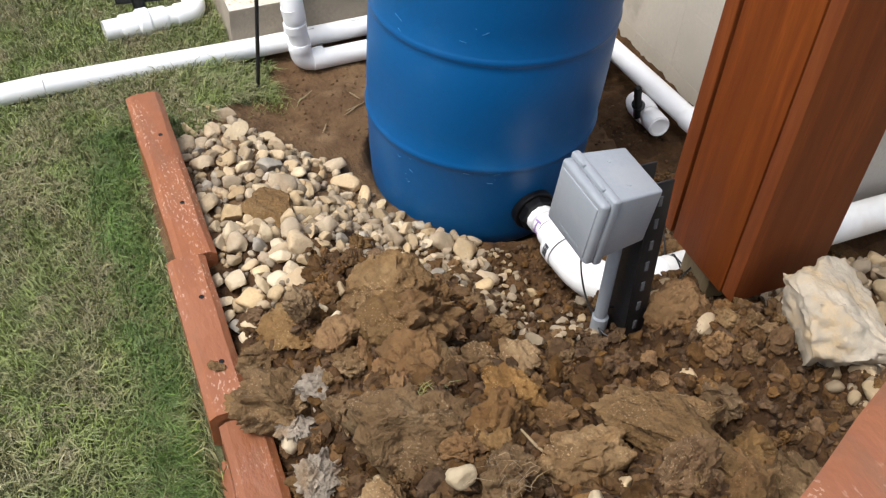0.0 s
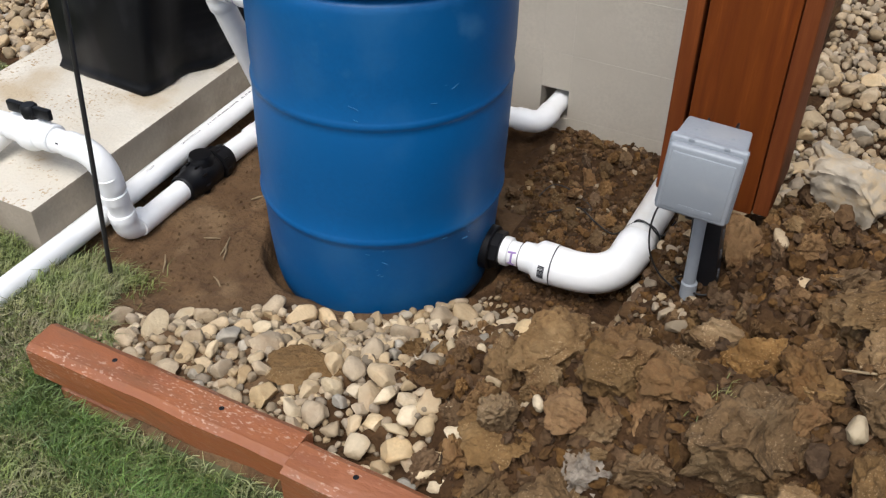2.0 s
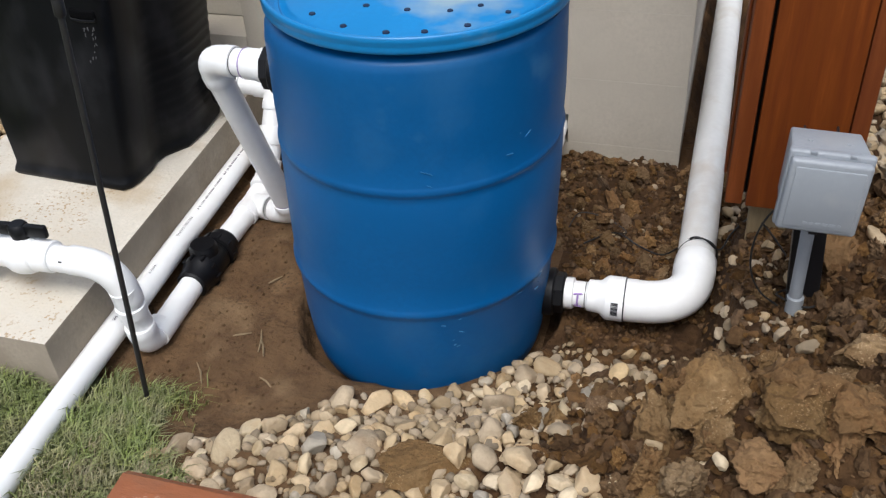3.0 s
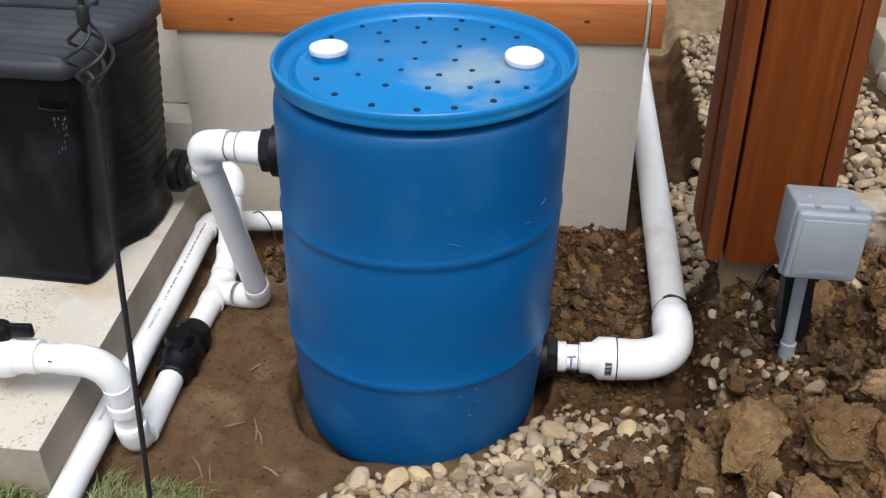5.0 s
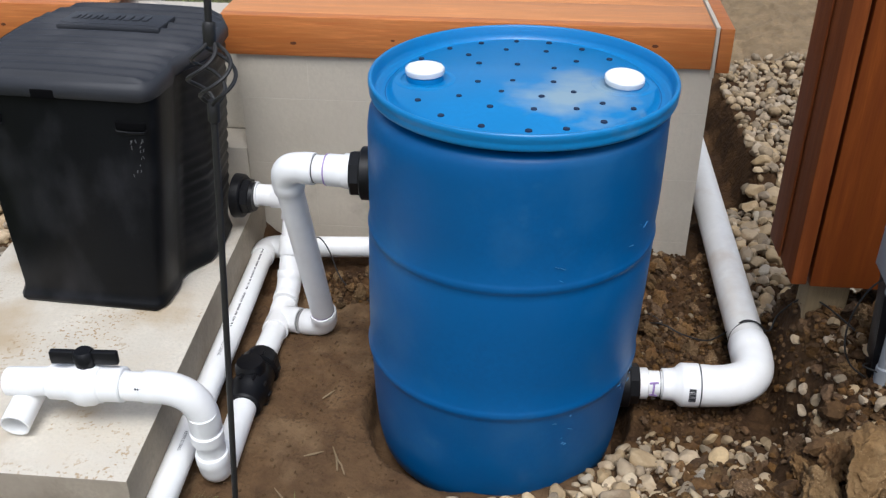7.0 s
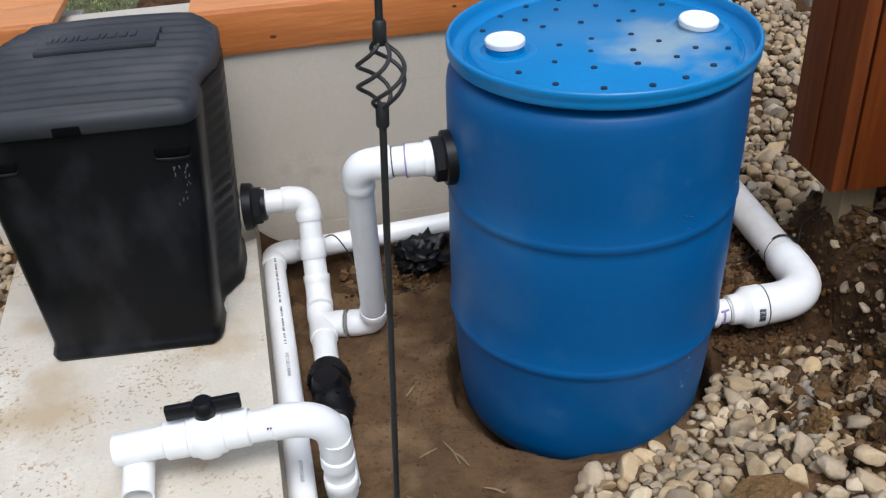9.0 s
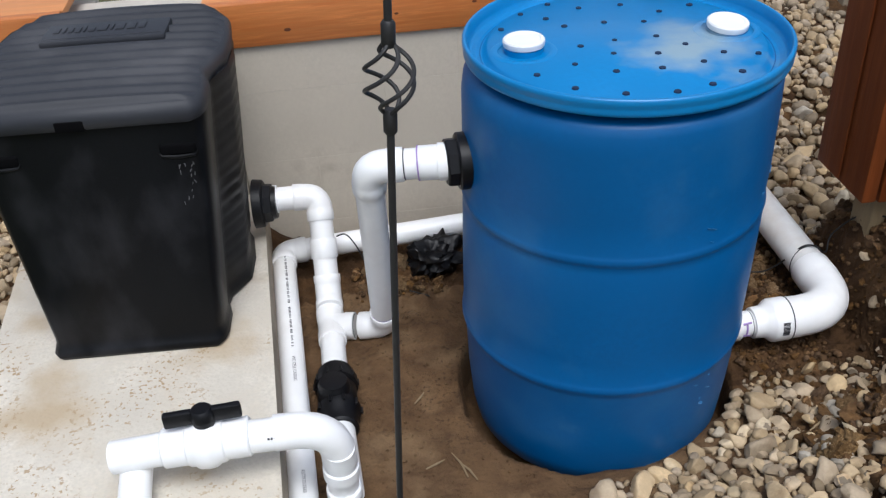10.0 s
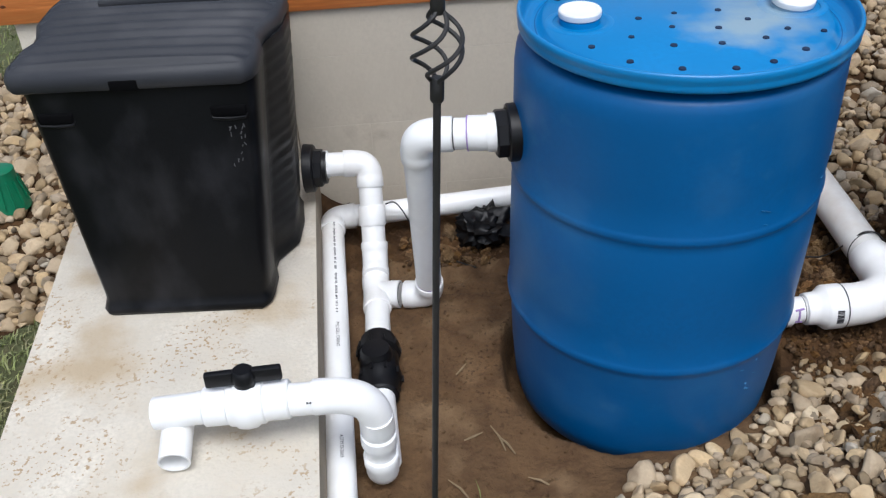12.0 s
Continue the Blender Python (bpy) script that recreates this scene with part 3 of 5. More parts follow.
    # pale scuffs on the side
    bm = bmesh.new()
    for a0, z0, n, da, dz in ((-35, 0.66, 4, 4, 0.012), (-70, 0.63, 3, 2, 0.03), (-62, 0.20, 6, 3, 0.03), (-20, 0.24, 6, 3, 0.03)):
        for _ in range(n):
            a, z = radians(a0 + rng.gauss(0, da)), z0 + rng.gauss(0, dz)
            w, l = rng.uniform(0.001, 0.008), rng.uniform(0.00015, 0.0005)
            r = 0.2980 - 0.003 * s01(0.7, 0.785, z) - 0.0075 * s01(0.26, 0.14, z)
            c = Vector((-0.028 + 0.020 * s01(0.0, 0.84, z) + r * math.cos(a), r * math.sin(a) - 0.008 * (1 - s01(0.0, 0.84, z)), z))
            m = Matrix.Translation(c) @ Matrix.Rotation(a, 4, "Z") @ Matrix.Rotation(rng.uniform(-0.5, 0.5), 4, "X")
            box(bm, (-0.001, -w, -l), (0.0006, w, l), 0, m)
    tagged(part("scuffs", bm, SCUFF, drum, smooth=False), "pale scuffs on the drum side", kind="stuff")
    # bulkhead fittings
    for base, way, nm in (((-0.3075, -0.015, 0.672), (-1, -0.02, 0), "upper"), ((0.262, 0.02, 0.138), (0.995, 0.03, 0.02), "lower")):
        a, w = Vector(base), Vector(way).normalized()
        bm = straight(a - w * 0.012, a + w * 0.016, [(0, 0.056), (0.9, 0.056), (1, 0.053)], segs=32)
        fl = part("bulkhead_flange", bm, BLACK, drum, "black bulkhead fitting")
        bm = straight(a + w * 0.016, a + w * 0.038, [(0, 0.048), (0.85, 0.048), (1, 0.045)], segs=8)
        part("nut", bm, BLACK, fl, smooth=False)
    drum.location = (0.003, 0.028, -0.010)


build_drum()

R2 = 0.0302
R3 = 0.0445


def ring_mark(a, b, r, material, parent, name="primer_band"):
    part(name, straight(a, b, [(0, r), (1, r)], cap=False), material, parent)


# ---- outlet pipe of the drum ----
def build_outlet():
    o = thing("drain_pipe", (0.586, 0.03, 0.10), "large white drain pipe with elbow leaving the drum", "pipe")
    a, c = Vector((0.300, 0.049, 0.130)), Vector((0.581, 0.055, 0.133))
    w = (c - a).normalized()
    nip = part("nipple", pipe(a, a + w * 0.09, R2), PVC, o)
    ring_mark(a + w * 0.050, a + w * 0.052, R2 + 0.0006, INK, nip, "pen_line")
    part("threaded_adapter", straight(a + w * 0.004, a + w * 0.024, [(0, 0.037), (0.9, 0.037), (1, 0.034)], segs=12), PVC, o)
    # purple primer strokes on the nipple
    side = Vector((0, -1, 0))
    for p0, p1 in (((0.026, 0.018), (0.046, 0.020)), ((0.036, 0.019), (0.035, -0.012)), ((0.028, -0.010), (0.044, -0.013))):
        bm = bmesh.new()
        pts = []
        for s in range(6):
            t = s / 5
            u, v = p0[0] + (p1[0] - p0[0]) * t, p0[1] + (p1[1] - p0[1]) * t
            q = a + w * u
            pts.append((q.x, q.y - math.sqrt(max(0, R2 ** 2 - v * v)) + 0.0008, q.z + v))
        sweep(bm, pts, 0.0028, 8)
        part("primer_mark", bm, PURPLE, nip)
    cp = part("reducer_coupling", straight(a + w * 0.055, a + w * 0.140, [(0, 0.034), (0.02, 0.0365), (0.2, 0.0375), (0.34, 0.0385), (0.50, 0.050), (0.54, 0.0515), (0.97, 0.0515), (1, 0.049)]), PVC, o)
    bm = bmesh.new()
    for k in range(9):
        q = a + w * 0.121
        ang = radians(-8 + k * 4.2)
        ctr = q + Vector((0, -math.cos(ang) * 0.0513, math.sin(ang) * 0.0513))
        box(bm, ctr - Vector((0.008, 0.0008, 0.0009 + 0.0004 * (k % 3))), ctr + Vector((0.008, 0.0008, 0.0009 + 0.0004 * (k % 3))))
    part("label_bars", bm, INK, cp, "faint dark printed bars", smooth=False)
    ring_mark(a + w * 0.1385, a + w * 0.1415, 0.0512, INK, cp, "pen_line")
    far = Vector((0.585, 0.29, 0.131))
    end = Vector((0.587, 2.0, 0.150))
    part("elbow", elbow(c, a, far, R3, 0.112, 0.030, 1.11), PVC, o)
    wl = (far - c).normalized()
    part("socket", collar(c + wl * 0.113, c + wl * 0.172, R3 * 1.112), PVC, o)
    part("long_pipe", pipe(c + (far - c).normalized() * 0.10, end, R3), PVC_DIRTY, o)
    j = far + (end - far) * 0.985
    w2 = (end - far).normalized()
    bm = bmesh.new()
    q = far + Vector((0, -0.040, 0))
    sweep(bm, [q + Vector((0.0462 * math.cos(t), 0.012 * math.sin(t + 0.8), 0.0462 * math.sin(t))) for t in (2 * math.pi * k / 32 for k in range(33))], 0.002, 8, cap=False)
    part("cable_loop", bm, CABLE, o, "thin black cable looped round the pipe")
    part("coupling", collar(j - w2 * 0.05, j + w2 * 0.03, R3 * 1.15), PVC, o)


build_outlet()


# ---- filter plumbing between slab and drum ----
def build_filter_line():
    f = thing("filter_plumbing", (-0.61, 0.1, 0.05), "white pipe run with black check valve joining tank and drum", "pipe")
    u, chk, tee = Vector((-0.600, -0.292, 0.085)), Vector((-0.613, 0.018, 0.084)), Vector((-0.619, 0.296, 0.078))
    w = (tee - u).normalized()
    v0, v1 = chk - w * 0.098, chk + w * 0.098
    part("lower_pipe", pipe(u + w * 0.03, v0 + w * 0.01, R2), PVC, f)
    # check valve: body, round cap, two union nuts
    body = part("check_valve", straight(v0, v1, [(0, 0.036), (0.02, 0.040), (0.2, 0.041), (0.24, 0.047), (0.34, 0.049), (0.36, 0.040), (0.42, 0.045), (0.66, 0.045), (0.70, 0.040), (0.72, 0.050), (0.84, 0.050), (0.87, 0.041), (0.98, 0.041), (1, 0.037)], segs=20), BLACK, f, "black plastic check valve")
    bm = straight(chk + Vector((-0.004, 0, 0.02)), chk + Vector((-0.004, 0, 0.062)), [(0, 0.036), (0.7, 0.036), (0.8, 0.033), (0.98, 0.031), (1, 0.024)], segs=24)
    part("valve_cap", bm, BLACK, body)
    for q in (0.29, 0.78):
        c = v0.lerp(v1, q)
        for k in range(10):
            t = 2 * math.pi * k / 10
            bm = bmesh.new()
            d = Vector((math.cos(t), 0, math.sin(t))) * 0.0495
            box(bm, c + d - Vector((0.003, 0.009, 0.003)), c + d + Vector((0.003, 0.009, 0.003)), 0.001)
            part("grip_rib", bm, BLACK, body, smooth=False)
    # tee
    br = Vector((-0.486, 0.262, 0.090))
    part("pipe_stub", pipe(v1 - w * 0.01, tee - w * 0.04, R2), PVC, f)
    t = part("tee", straight(tee - w * 0.062, tee + w * 0.062, [(0, 0.0335), (0.01, 0.0348), (0.27, 0.0348), (0.3, 0.0330), (0.7, 0.0330), (0.73, 0.0348), (0.99, 0.0348), (1, 0.0335)]), PVC, f)
    wb = (br - tee).normalized()
    part("tee_branch", straight(tee + wb * 0.01, tee + wb * 0.062, [(0, 0.033), (0.5, 0.033), (0.55, 0.0348), (1, 0.0345)]), PVC, t)
    ring_mark(tee + wb * 0.063, tee + wb * 0.0645, R2 + 0.0006, INK, t, "pen_line")
    # riser to the drum
    up, dr = Vector((-0.492, 0.036, 0.658)), Vector((-0.334, 0.014, 0.664))
    part("elbow", elbow(br, tee, up, R2, 0.036, 0.028), PVC, f)
    wr = (up - br).normalized()
    ris = part("riser", pipe(br + wr * 0.04, up - wr * 0.04, R2), PVC, f)
    ring_mark(br + wr * 0.066, br + wr * 0.0685, R2 + 0.0008, PURPLE, ris)
    part("elbow", elbow(up, br, dr, R2, 0.040, 0.030), PVC, f)
    wd = (dr - up).normalized()
    lat = part("upper_pipe", pipe(up + wd * 0.05, dr, R2), PVC, f)
    ring_mark(up + wd * 0.0715, up + wd * 0.074, R2 + 0.0009, INK, lat, "pen_line")
    ring_mark(up + wd * 0.098, up + wd * 0.101, R2 + 0.0046, PURPLE, lat)
    part("coupling", collar(up + wd * 0.100, up + wd * 0.138, R2 * 1.13), PVC, f)
    part("threaded_adapter", straight(up + wd * 0.138, dr + wd * 0.004, [(0, 0.0375), (0.9, 0.0375), (1, 0.034)], segs=14), PVC, f)
    # rise to the tank outlet
    k1, k2, tk, out = Vector((-0.619, 0.40, 0.105)), Vector((-0.617, 0.470, 0.205)), Vector((-0.616, 0.535, 0.318)), Vector((-0.745, 0.527, 0.325))
    part("bend", elbow(k1, tee, k2, R2, 0.026, 0.022), PVC, f)
    wk = (tk - k1).normalized()
    part("rising_pipe", pipe(k1 + wk * 0.03, tk - wk * 0.03, R2), PVC, f)
    part("coupling", collar(k1.lerp(tk, 0.36), k1.lerp(tk, 0.56), R2 * 1.14), PVC, f)
    part("elbow", elbow(tk, k1, out, R2, 0.036, 0.028), PVC, f)
    part("outlet_pipe", pipe(tk + Vector((-0.03, 0, 0)), out + Vector((0.0, 0, 0)), R2), PVC, f)
    part("threaded_adapter", straight(out + Vector((0.028, 0, 0)), out + Vector((0.006, 0, 0)), [(0, 0.036), (1, 0.036)], segs=14), PVC, f)


build_filter_line()


def valve_handle(parent, c, along, length=0.062):
    """A black T-handle lying along a direction, on a short stem."""
    c, along = Vector(c), Vector(along).normalized()
    stem = part("stem", straight(c - Vector((0, 0, 0.045)), c + Vector((0, 0, 0.012)), [(0, 0.018), (0.6, 0.020), (0.62, 0.022), (0.9, 0.021), (1, 0.016)], segs=20), BLACK, parent)
    for s in (-1, 1):
        bm = bmesh.new()
        rot = Matrix.Rotation(math.atan2(along.y, along.x), 4, "Z")
        p = c + along * s * (0.016 + length / 2)
        box(bm, p - Vector((length / 2, 0.0075, 0.019)), p + Vector((length / 2, 0.0075, 0.011)), 0.004, rot)
        part("handle_wing", bm, BLACK, stem, "black ribbed lever")
    return stem


def build_discharge():
    d = thing("ball_valve_pipe", (-0.70, -0.31, 0.085), "white discharge pipe with black ball valve over the slab", "pipe")
    u = Vector((-0.600, -0.292, 0.085))
    b = Vector((-0.597, -0.318, 0.335))
    vl, end = Vector((-0.825, -0.314, 0.330)), Vector((-0.995, -0.310, 0.318))
    part("elbow", elbow(u, (-0.615, 0.05, 0.082), b, R2, 0.038, 0.030), PVC, d)
    part("riser", pipe(u + Vector((0, 0, 0.05)), b - Vector((0, 0, 0.06)), R2), PVC, d)
    part("coupling", collar((-0.599, -0.306, 0.195), (-0.598, -0.309, 0.222), R2 * 1.14), PVC, d)
    part("sweep_elbow", elbow(b, u, vl, R2, 0.085, 0.024, 1.1), PVC, d)
    w = (end - b).normalized()
    part("arm", pipe(b + w * 0.09, vl - w * -0.09, R2), PVC, d)
    body = part("valve_body", straight(vl - w * 0.078, vl + w * 0.078, [(0, 0.034), (0.02, 0.0365), (0.28, 0.0365), (0.30, 0.040), (0.36, 0.041), (0.40, 0.046), (0.5, 0.048), (0.6, 0.046), (0.64, 0.041), (0.70, 0.040), (0.72, 0.0365), (0.98, 0.0365), (1, 0.034)]), PVC, d)
    valve_handle(body, vl + Vector((0.002, 0.004, 0.066)), (1, 0.06, 0), 0.052)
    part("open_end", pipe(vl + w * 0.06, end, R2, open_b=True), PVC, d)
    c0 = end - w * 0.034 + Vector((0, 0.01, -0.035))
    c1 = c0 + Vector((0.002, -0.085, -0.018))
    part("branch", pipe(c0, c1, R2 * 0.96, open_b=True), PVC, d)
    bm = bmesh.new()
    for k in range(7):
        x = -0.715 + k * 0.0055
        box(bm, (x, -0.3455, 0.345), (x + 0.0035, -0.3435, 0.3485))
    tagged(part("print_marks", bm, INK, d, smooth=False), "small dark printed marks", kind="stuff")
    d.location.x -= 0.008


build_discharge()


def build_supply():
    s = thing("supply_pipe", (-0.66, -0.4, 0.10), "long white supply pipe laid along the slab edge", "pipe")
    e, f0, f1 = Vector((-0.735, 0.602, 0.112)), Vector((-0.684, -0.40, 0.110)), Vector((-0.617, -1.02, 0.146))
    f2 = Vector((-0.56, -1.70, 0.140))
    far = Vector((0.148, 0.630, 0.142))
    w = (f0 - e).normalized()
    main = part("long_pipe", pipe(e + w * 0.03, f0, R2), PVC, s)
    part("front_pipe", pipe(f0, f1, R2), PVC, s)
    part("front_pipe", pipe(f1, f2, R2), PVC, s)
    part("elbow", elbow(e, f0, far, R2, 0.036, 0.028), PVC, s)
    wf = (far - e).normalized()
    part("back_pipe", pipe(e + wf * 0.03, far - wf * 0.03, R2), PVC, s)
    hole = Vector((0.148, 0.86, 0.143))
    part("elbow", elbow(far, e, hole, R2, 0.040, 0.035, 1.13), PVC, s)
    part("wall_pipe", pipe(far + Vector((0, 0.05, 0.001)), hole, R2), PVC, s)
    # lettering along the top of the pipe
    bm = bmesh.new()
    rng = random.Random(6)
    t = 0.06
    while t < 0.44:
        p = e.lerp(f0, t)
        l = rng.uniform(0.0014, 0.0036)
        if rng.random() < 0.80:
            box(bm, (p.x - 0.0026 + 0.006, p.y - l / 2, p.z + 0.0290), (p.x + 0.0026 + 0.006, p.y + l / 2, p.z + 0.0301))
        t += 0.0055
    tagged(part("print_marks", bm, INK, main, smooth=False), "row of small dark printed marks", kind="stuff")
    for txt, t in (("ASTM D-2665", 0.86), ("PVC CELL CASING", 0.52), ("ASTM F", 0.70)):
        cu = bpy.data.curves.new("lettering", "FONT")
        cu.body, cu.size, cu.align_x, cu.align_y = txt, 0.0105, "CENTER", "CENTER"
        cu.materials.append(INK)
        ob = new("lettering", cu)
        ob.parent = main
        p = e.lerp(f0, t)
        ang = math.atan2(w.y, w.x)
        tilt = radians(18)
        ob.matrix_basis = Matrix.Translation(p + Vector((math.sin(tilt) * 0.0308 * 0.6, 0, math.cos(tilt * 0.6) * 0.0309))) @ Matrix.Rotation(ang, 4, "Z")
        ob.matrix_parent_inverse = Matrix()


build_supply()


def build_manifold():
    m = thing("pipe_manifold", (-1.0, -0.6, 0.115), "white pipe manifold with black valves lying on the lawn", "pipe")
    z = 0.150
    c, l2, e1 = Vector((-0.876, -0.545, z)), Vector((-1.10, -0.545, z)), Vector((-0.842, -0.825, z))
    part("elbow", elbow(c, l2, e1, R2, 0.036, 0.03), PVC, m)
    w = (e1 - c).normalized()
    part("valve_leg", pipe(c + w * 0.05, e1, R2, open_b=True), PVC, m)
    v = c.lerp(e1, 0.58)
    b1 = part("valve_body", straight(v - w * 0.07, v + w * 0.07, [(0, 0.034), (0.03, 0.0365), (0.35, 0.0365), (0.4, 0.043), (0.6, 0.043), (0.65, 0.0365), (0.97, 0.0365), (1, 0.034)]), PVC, m)
    valve_handle(b1, v + Vector((-0.06, 0, 0.055)), (0.12, 1, 0), 0.05)
    part("header", pipe(c + Vector((-0.05, 0, 0)), l2, R2), PVC, m)
    part("tee", straight(l2 + Vector((0.06, 0, 0)), l2 - Vector((0.06, 0, 0)), [(0, 0.0345), (0.3, 0.0345), (0.33, 0.033), (0.67, 0.033), (0.7, 0.0345), (1, 0.0345)]), PVC, m)
    part("back_leg", pipe(l2 + Vector((0, -0.02, 0)), l2 + Vector((0.012, -0.30, 0)), R2, open_b=True), PVC, m)
    v = l2 + Vector((0.006, -0.16, 0))
    b2 = part("valve_body", straight(v + Vector((0, 0.07, 0)), v - Vector((0, 0.07, 0)), [(0, 0.034), (0.03, 0.0365), (0.35, 0.0365), (0.4, 0.043), (0.6, 0.043), (0.65, 0.0365), (0.97, 0.0365), (1, 0.034)]), PVC, m)
    valve_handle(b2, v + Vector((-0.02, 0, 0.065)), (0.12, 1, 0), 0.05)
    e3 = Vector((-1.36, -0.535, z))
    part("header", pipe(l2, e3, R2), PVC, m)
    part("elbow", elbow(e3, l2, e3 + Vector((0, 0.3, 0)), R2, 0.036, 0.03), PVC, m)
    part("side_leg", pipe(e3 + Vector((0, 0.05, 0)), e3 + Vector((-0.02, 0.22, 0)), R2, open_b=True), PVC, m)


build_manifold()


def build_stub():
    s = thing("capped_branch", (0.04, 0.42, 0.11), "short open white pipe with a black valve behind the drum", "pipe")
    a, b = Vector((-0.105, 0.572, 0.090)), Vector((0.066, 0.548, 0.116))
    w = (b - a).normalized()
    part("pipe_stub", pipe(a, b, R2 * 0.9, open_b=True), PVC, s)
    part("coupling", collar(b - w * 0.055, b - w * 0.004, R2 * 1.05), PVC, s)
    v = a.lerp(b, 0.36)
    part("valve_body", straight(v - w * 0.05, v + w * 0.04, [(0, 0.032), (0.2, 0.036), (0.8, 0.036), (1, 0.032)]), PVC, s)
    knob = part("valve_knob", straight(v + Vector((0.01, -0.02, 0.02)), v + Vector((0.03, -0.05, 0.05)), [(0, 0.014), (0.5, 0.018), (1, 0.016)]), BLACK, s)
    bm = bmesh.new()
    q = v + Vector((0.03, -0.05, 0.055))
    box(bm, q - Vector((0.009, 0.009, 0.055)), q + Vector((0.009, 0.009, 0.055)), 0.004, Matrix.Rotation(radians(10), 4, "X"))
    part("handle", bm, BLACK, knob)


build_stub()


# ---- filter tank ----
TANK_X = -1.01


def tank_outline(grow, rear, y0, y1, waist):
    """Plan of the tank: a broad front, a slight waist, a bulging back part."""
    pts = []
    length = y1 - y0
    table = [(0.0, 0.90), (0.035, 0.975), (0.08, 1.0), (0.20, 1.0), (0.27, 1.0 - waist), (0.34, 1.0 - waist * 0.6), (0.46, 1.0 + waist * 1.1 + rear), (0.62, 1.0 + waist * 1.3 + rear), (0.80, 1.0 + waist * 0.4 + rear * 0.8), (0.93, 0.86 + rear * 0.4), (0.985, 0.70), (1.0, 0.60)]
    for s, k in table:
        pts.append((grow * k, y0 + length * s))
    right = [(TANK_X + x, y) for x, y in pts]
    left = [(TANK_X - x, y) for x, y in reversed(pts)]
    return right + left


def loft(bm, loops, cap=True):
    rings = [[bm.verts.new(p) for p in lp] for lp in loops]
    n = len(rings[0])
    for a, b in zip(rings, rings[1:]):
        for i in range(n):
            bm.faces.new((a[i], a[(i + 1) % n], b[(i + 1) % n], b[i]))
    if cap:
        bm.faces.new(rings[0][::-1])
        bm.faces.new(rings[-1])
    return bm


def build_tank():
    t = thing("filter_tank", (TANK_X, 0.35, 0.231), "black ribbed plastic pond filter tank standing on the slab", "filter tank")
    t.rotation_euler.z = radians(-3)
    z0, z1 = 0.231, 0.762
    loops = []
    n = 52
    for i in range(n + 1):
        s = i / n
        z = z0 + (z1 - z0) * s
        half = 0.180 + 0.052 * s
        lip = 0.012 * (1 - s01(0.0, 0.07, s)) if s > 0.005 else 0.004
        yf = 0.092 + 0.036 * s
        yb = 0.60 + 0.04 * s
        o = tank_outline(half + lip, 0.10 * (1 - s) + 0.02, yf - lip, yb + lip, 0.05)
        ring = []
        for k, (x, y) in enumerate(o):
            back_side = s01(0.26, 0.42, (y - yf) / (yb - yf))
            rib = 0.0055 * math.sin(s * 2 * math.pi * 9) * back_side * s01(0.08, 0.2, s)
            ring.append((x + math.copysign(rib, x - TANK_X), y, z))
        loops.append(ring)
    bm = bmesh.new()
    loft(bm, loops)
    bmesh.ops.bevel(bm, geom=[e for e in bm.edges if len(e.link_faces) == 2 and abs(e.verts[0].co.z - e.verts[1].co.z) > 0.003 and e.calc_face_angle() > 0.5], offset=0.014, segments=3, affect="EDGES", profile=0.5)
    body = part("body", bm, TUB, t, angle=60)
    # hand pockets at the top corners of the front: black blocks for their shade
    for sx in (-1, 1):
        x = TANK_X + sx * 0.170
        bm = bmesh.new()
        box(bm, (x - 0.036, 0.1205, 0.686), (x + 0.036, 0.134, 0.712), 0.006, segs=3)
        pocket = part("pocket", bm, HOLLOW, body, "hand pocket, its inner shade a black block")
        bm = bmesh.new()
        pts = [(x - 0.037, 0.1235, 0.694), (x - 0.032, 0.1225, 0.686), (x, 0.1215, 0.684), (x + 0.032, 0.1225, 0.686), (x + 0.037, 0.1235, 0.694)]
        sweep(bm, pts, [0.001, 0.0034, 0.0040, 0.0034, 0.001], 10)
        part("pocket_lip", bm, TUB, pocket)
    # lid: corrugated across, with an overhanging skirt
    bm = bmesh.new()
    skirt = [(0.240, 0.757, 0.120), (0.245, 0.761, 0.116), (0.246, 0.780, 0.116), (0.242, 0.792, 0.120), (0.234, 0.798, 0.126)]
    loops = [[(x, y, z) for x, y in tank_outline(h, 0, y0, 0.81 - y0, 0.055)] for h, z, y0 in skirt]
    loft(bm, loops, cap=False)
    bmesh.ops.bevel(bm, geom=[e for e in bm.edges if len(e.link_faces) == 2 and abs(e.verts[0].co.z - e.verts[1].co.z) > 0.004 and e.calc_face_angle() > 0.4], offset=0.014, segments=3, affect="EDGES", profile=0.5)
    lid = part("lid", bm, LIDMAT, t, "dark grey corrugated lid", angle=60)
    # corrugated top sheet
    bm = bmesh.new()
    rows, cols = 150, 24
    y0, y1 = 0.127, 0.683
    o = tank_outline(0.2345, 0, y0, y1, 0.055)
    half_of = [(y, x - TANK_X) for x, y in o[:len(o) // 2]]
    grid = []
    for j in range(rows + 1):
        y = y0 + (y1 - y0) * j / rows
        hw = lerp_table(half_of, y)
        row = []
        for i in range(cols + 1):
            u = -1 + 2 * i / cols
            edge = (1 - s01(0.90, 1.0, abs(u))) * s01(0.0, 0.03, j / rows) * (1 - s01(0.97, 1.0, j / rows))
            z = 0.797 + edge * (0.006 + 0.0055 * math.sin((y - y0) / 0.0455 * 2 * math.pi) + 0.006 * (1 - u * u))
            row.append(bm.verts.new((TANK_X + hw * u, y, z)))
        grid.append(row)
    for a, b in zip(grid, grid[1:]):
        for i in range(cols):
            bm.faces.new((a[i], a[i + 1], b[i + 1], b[i]))
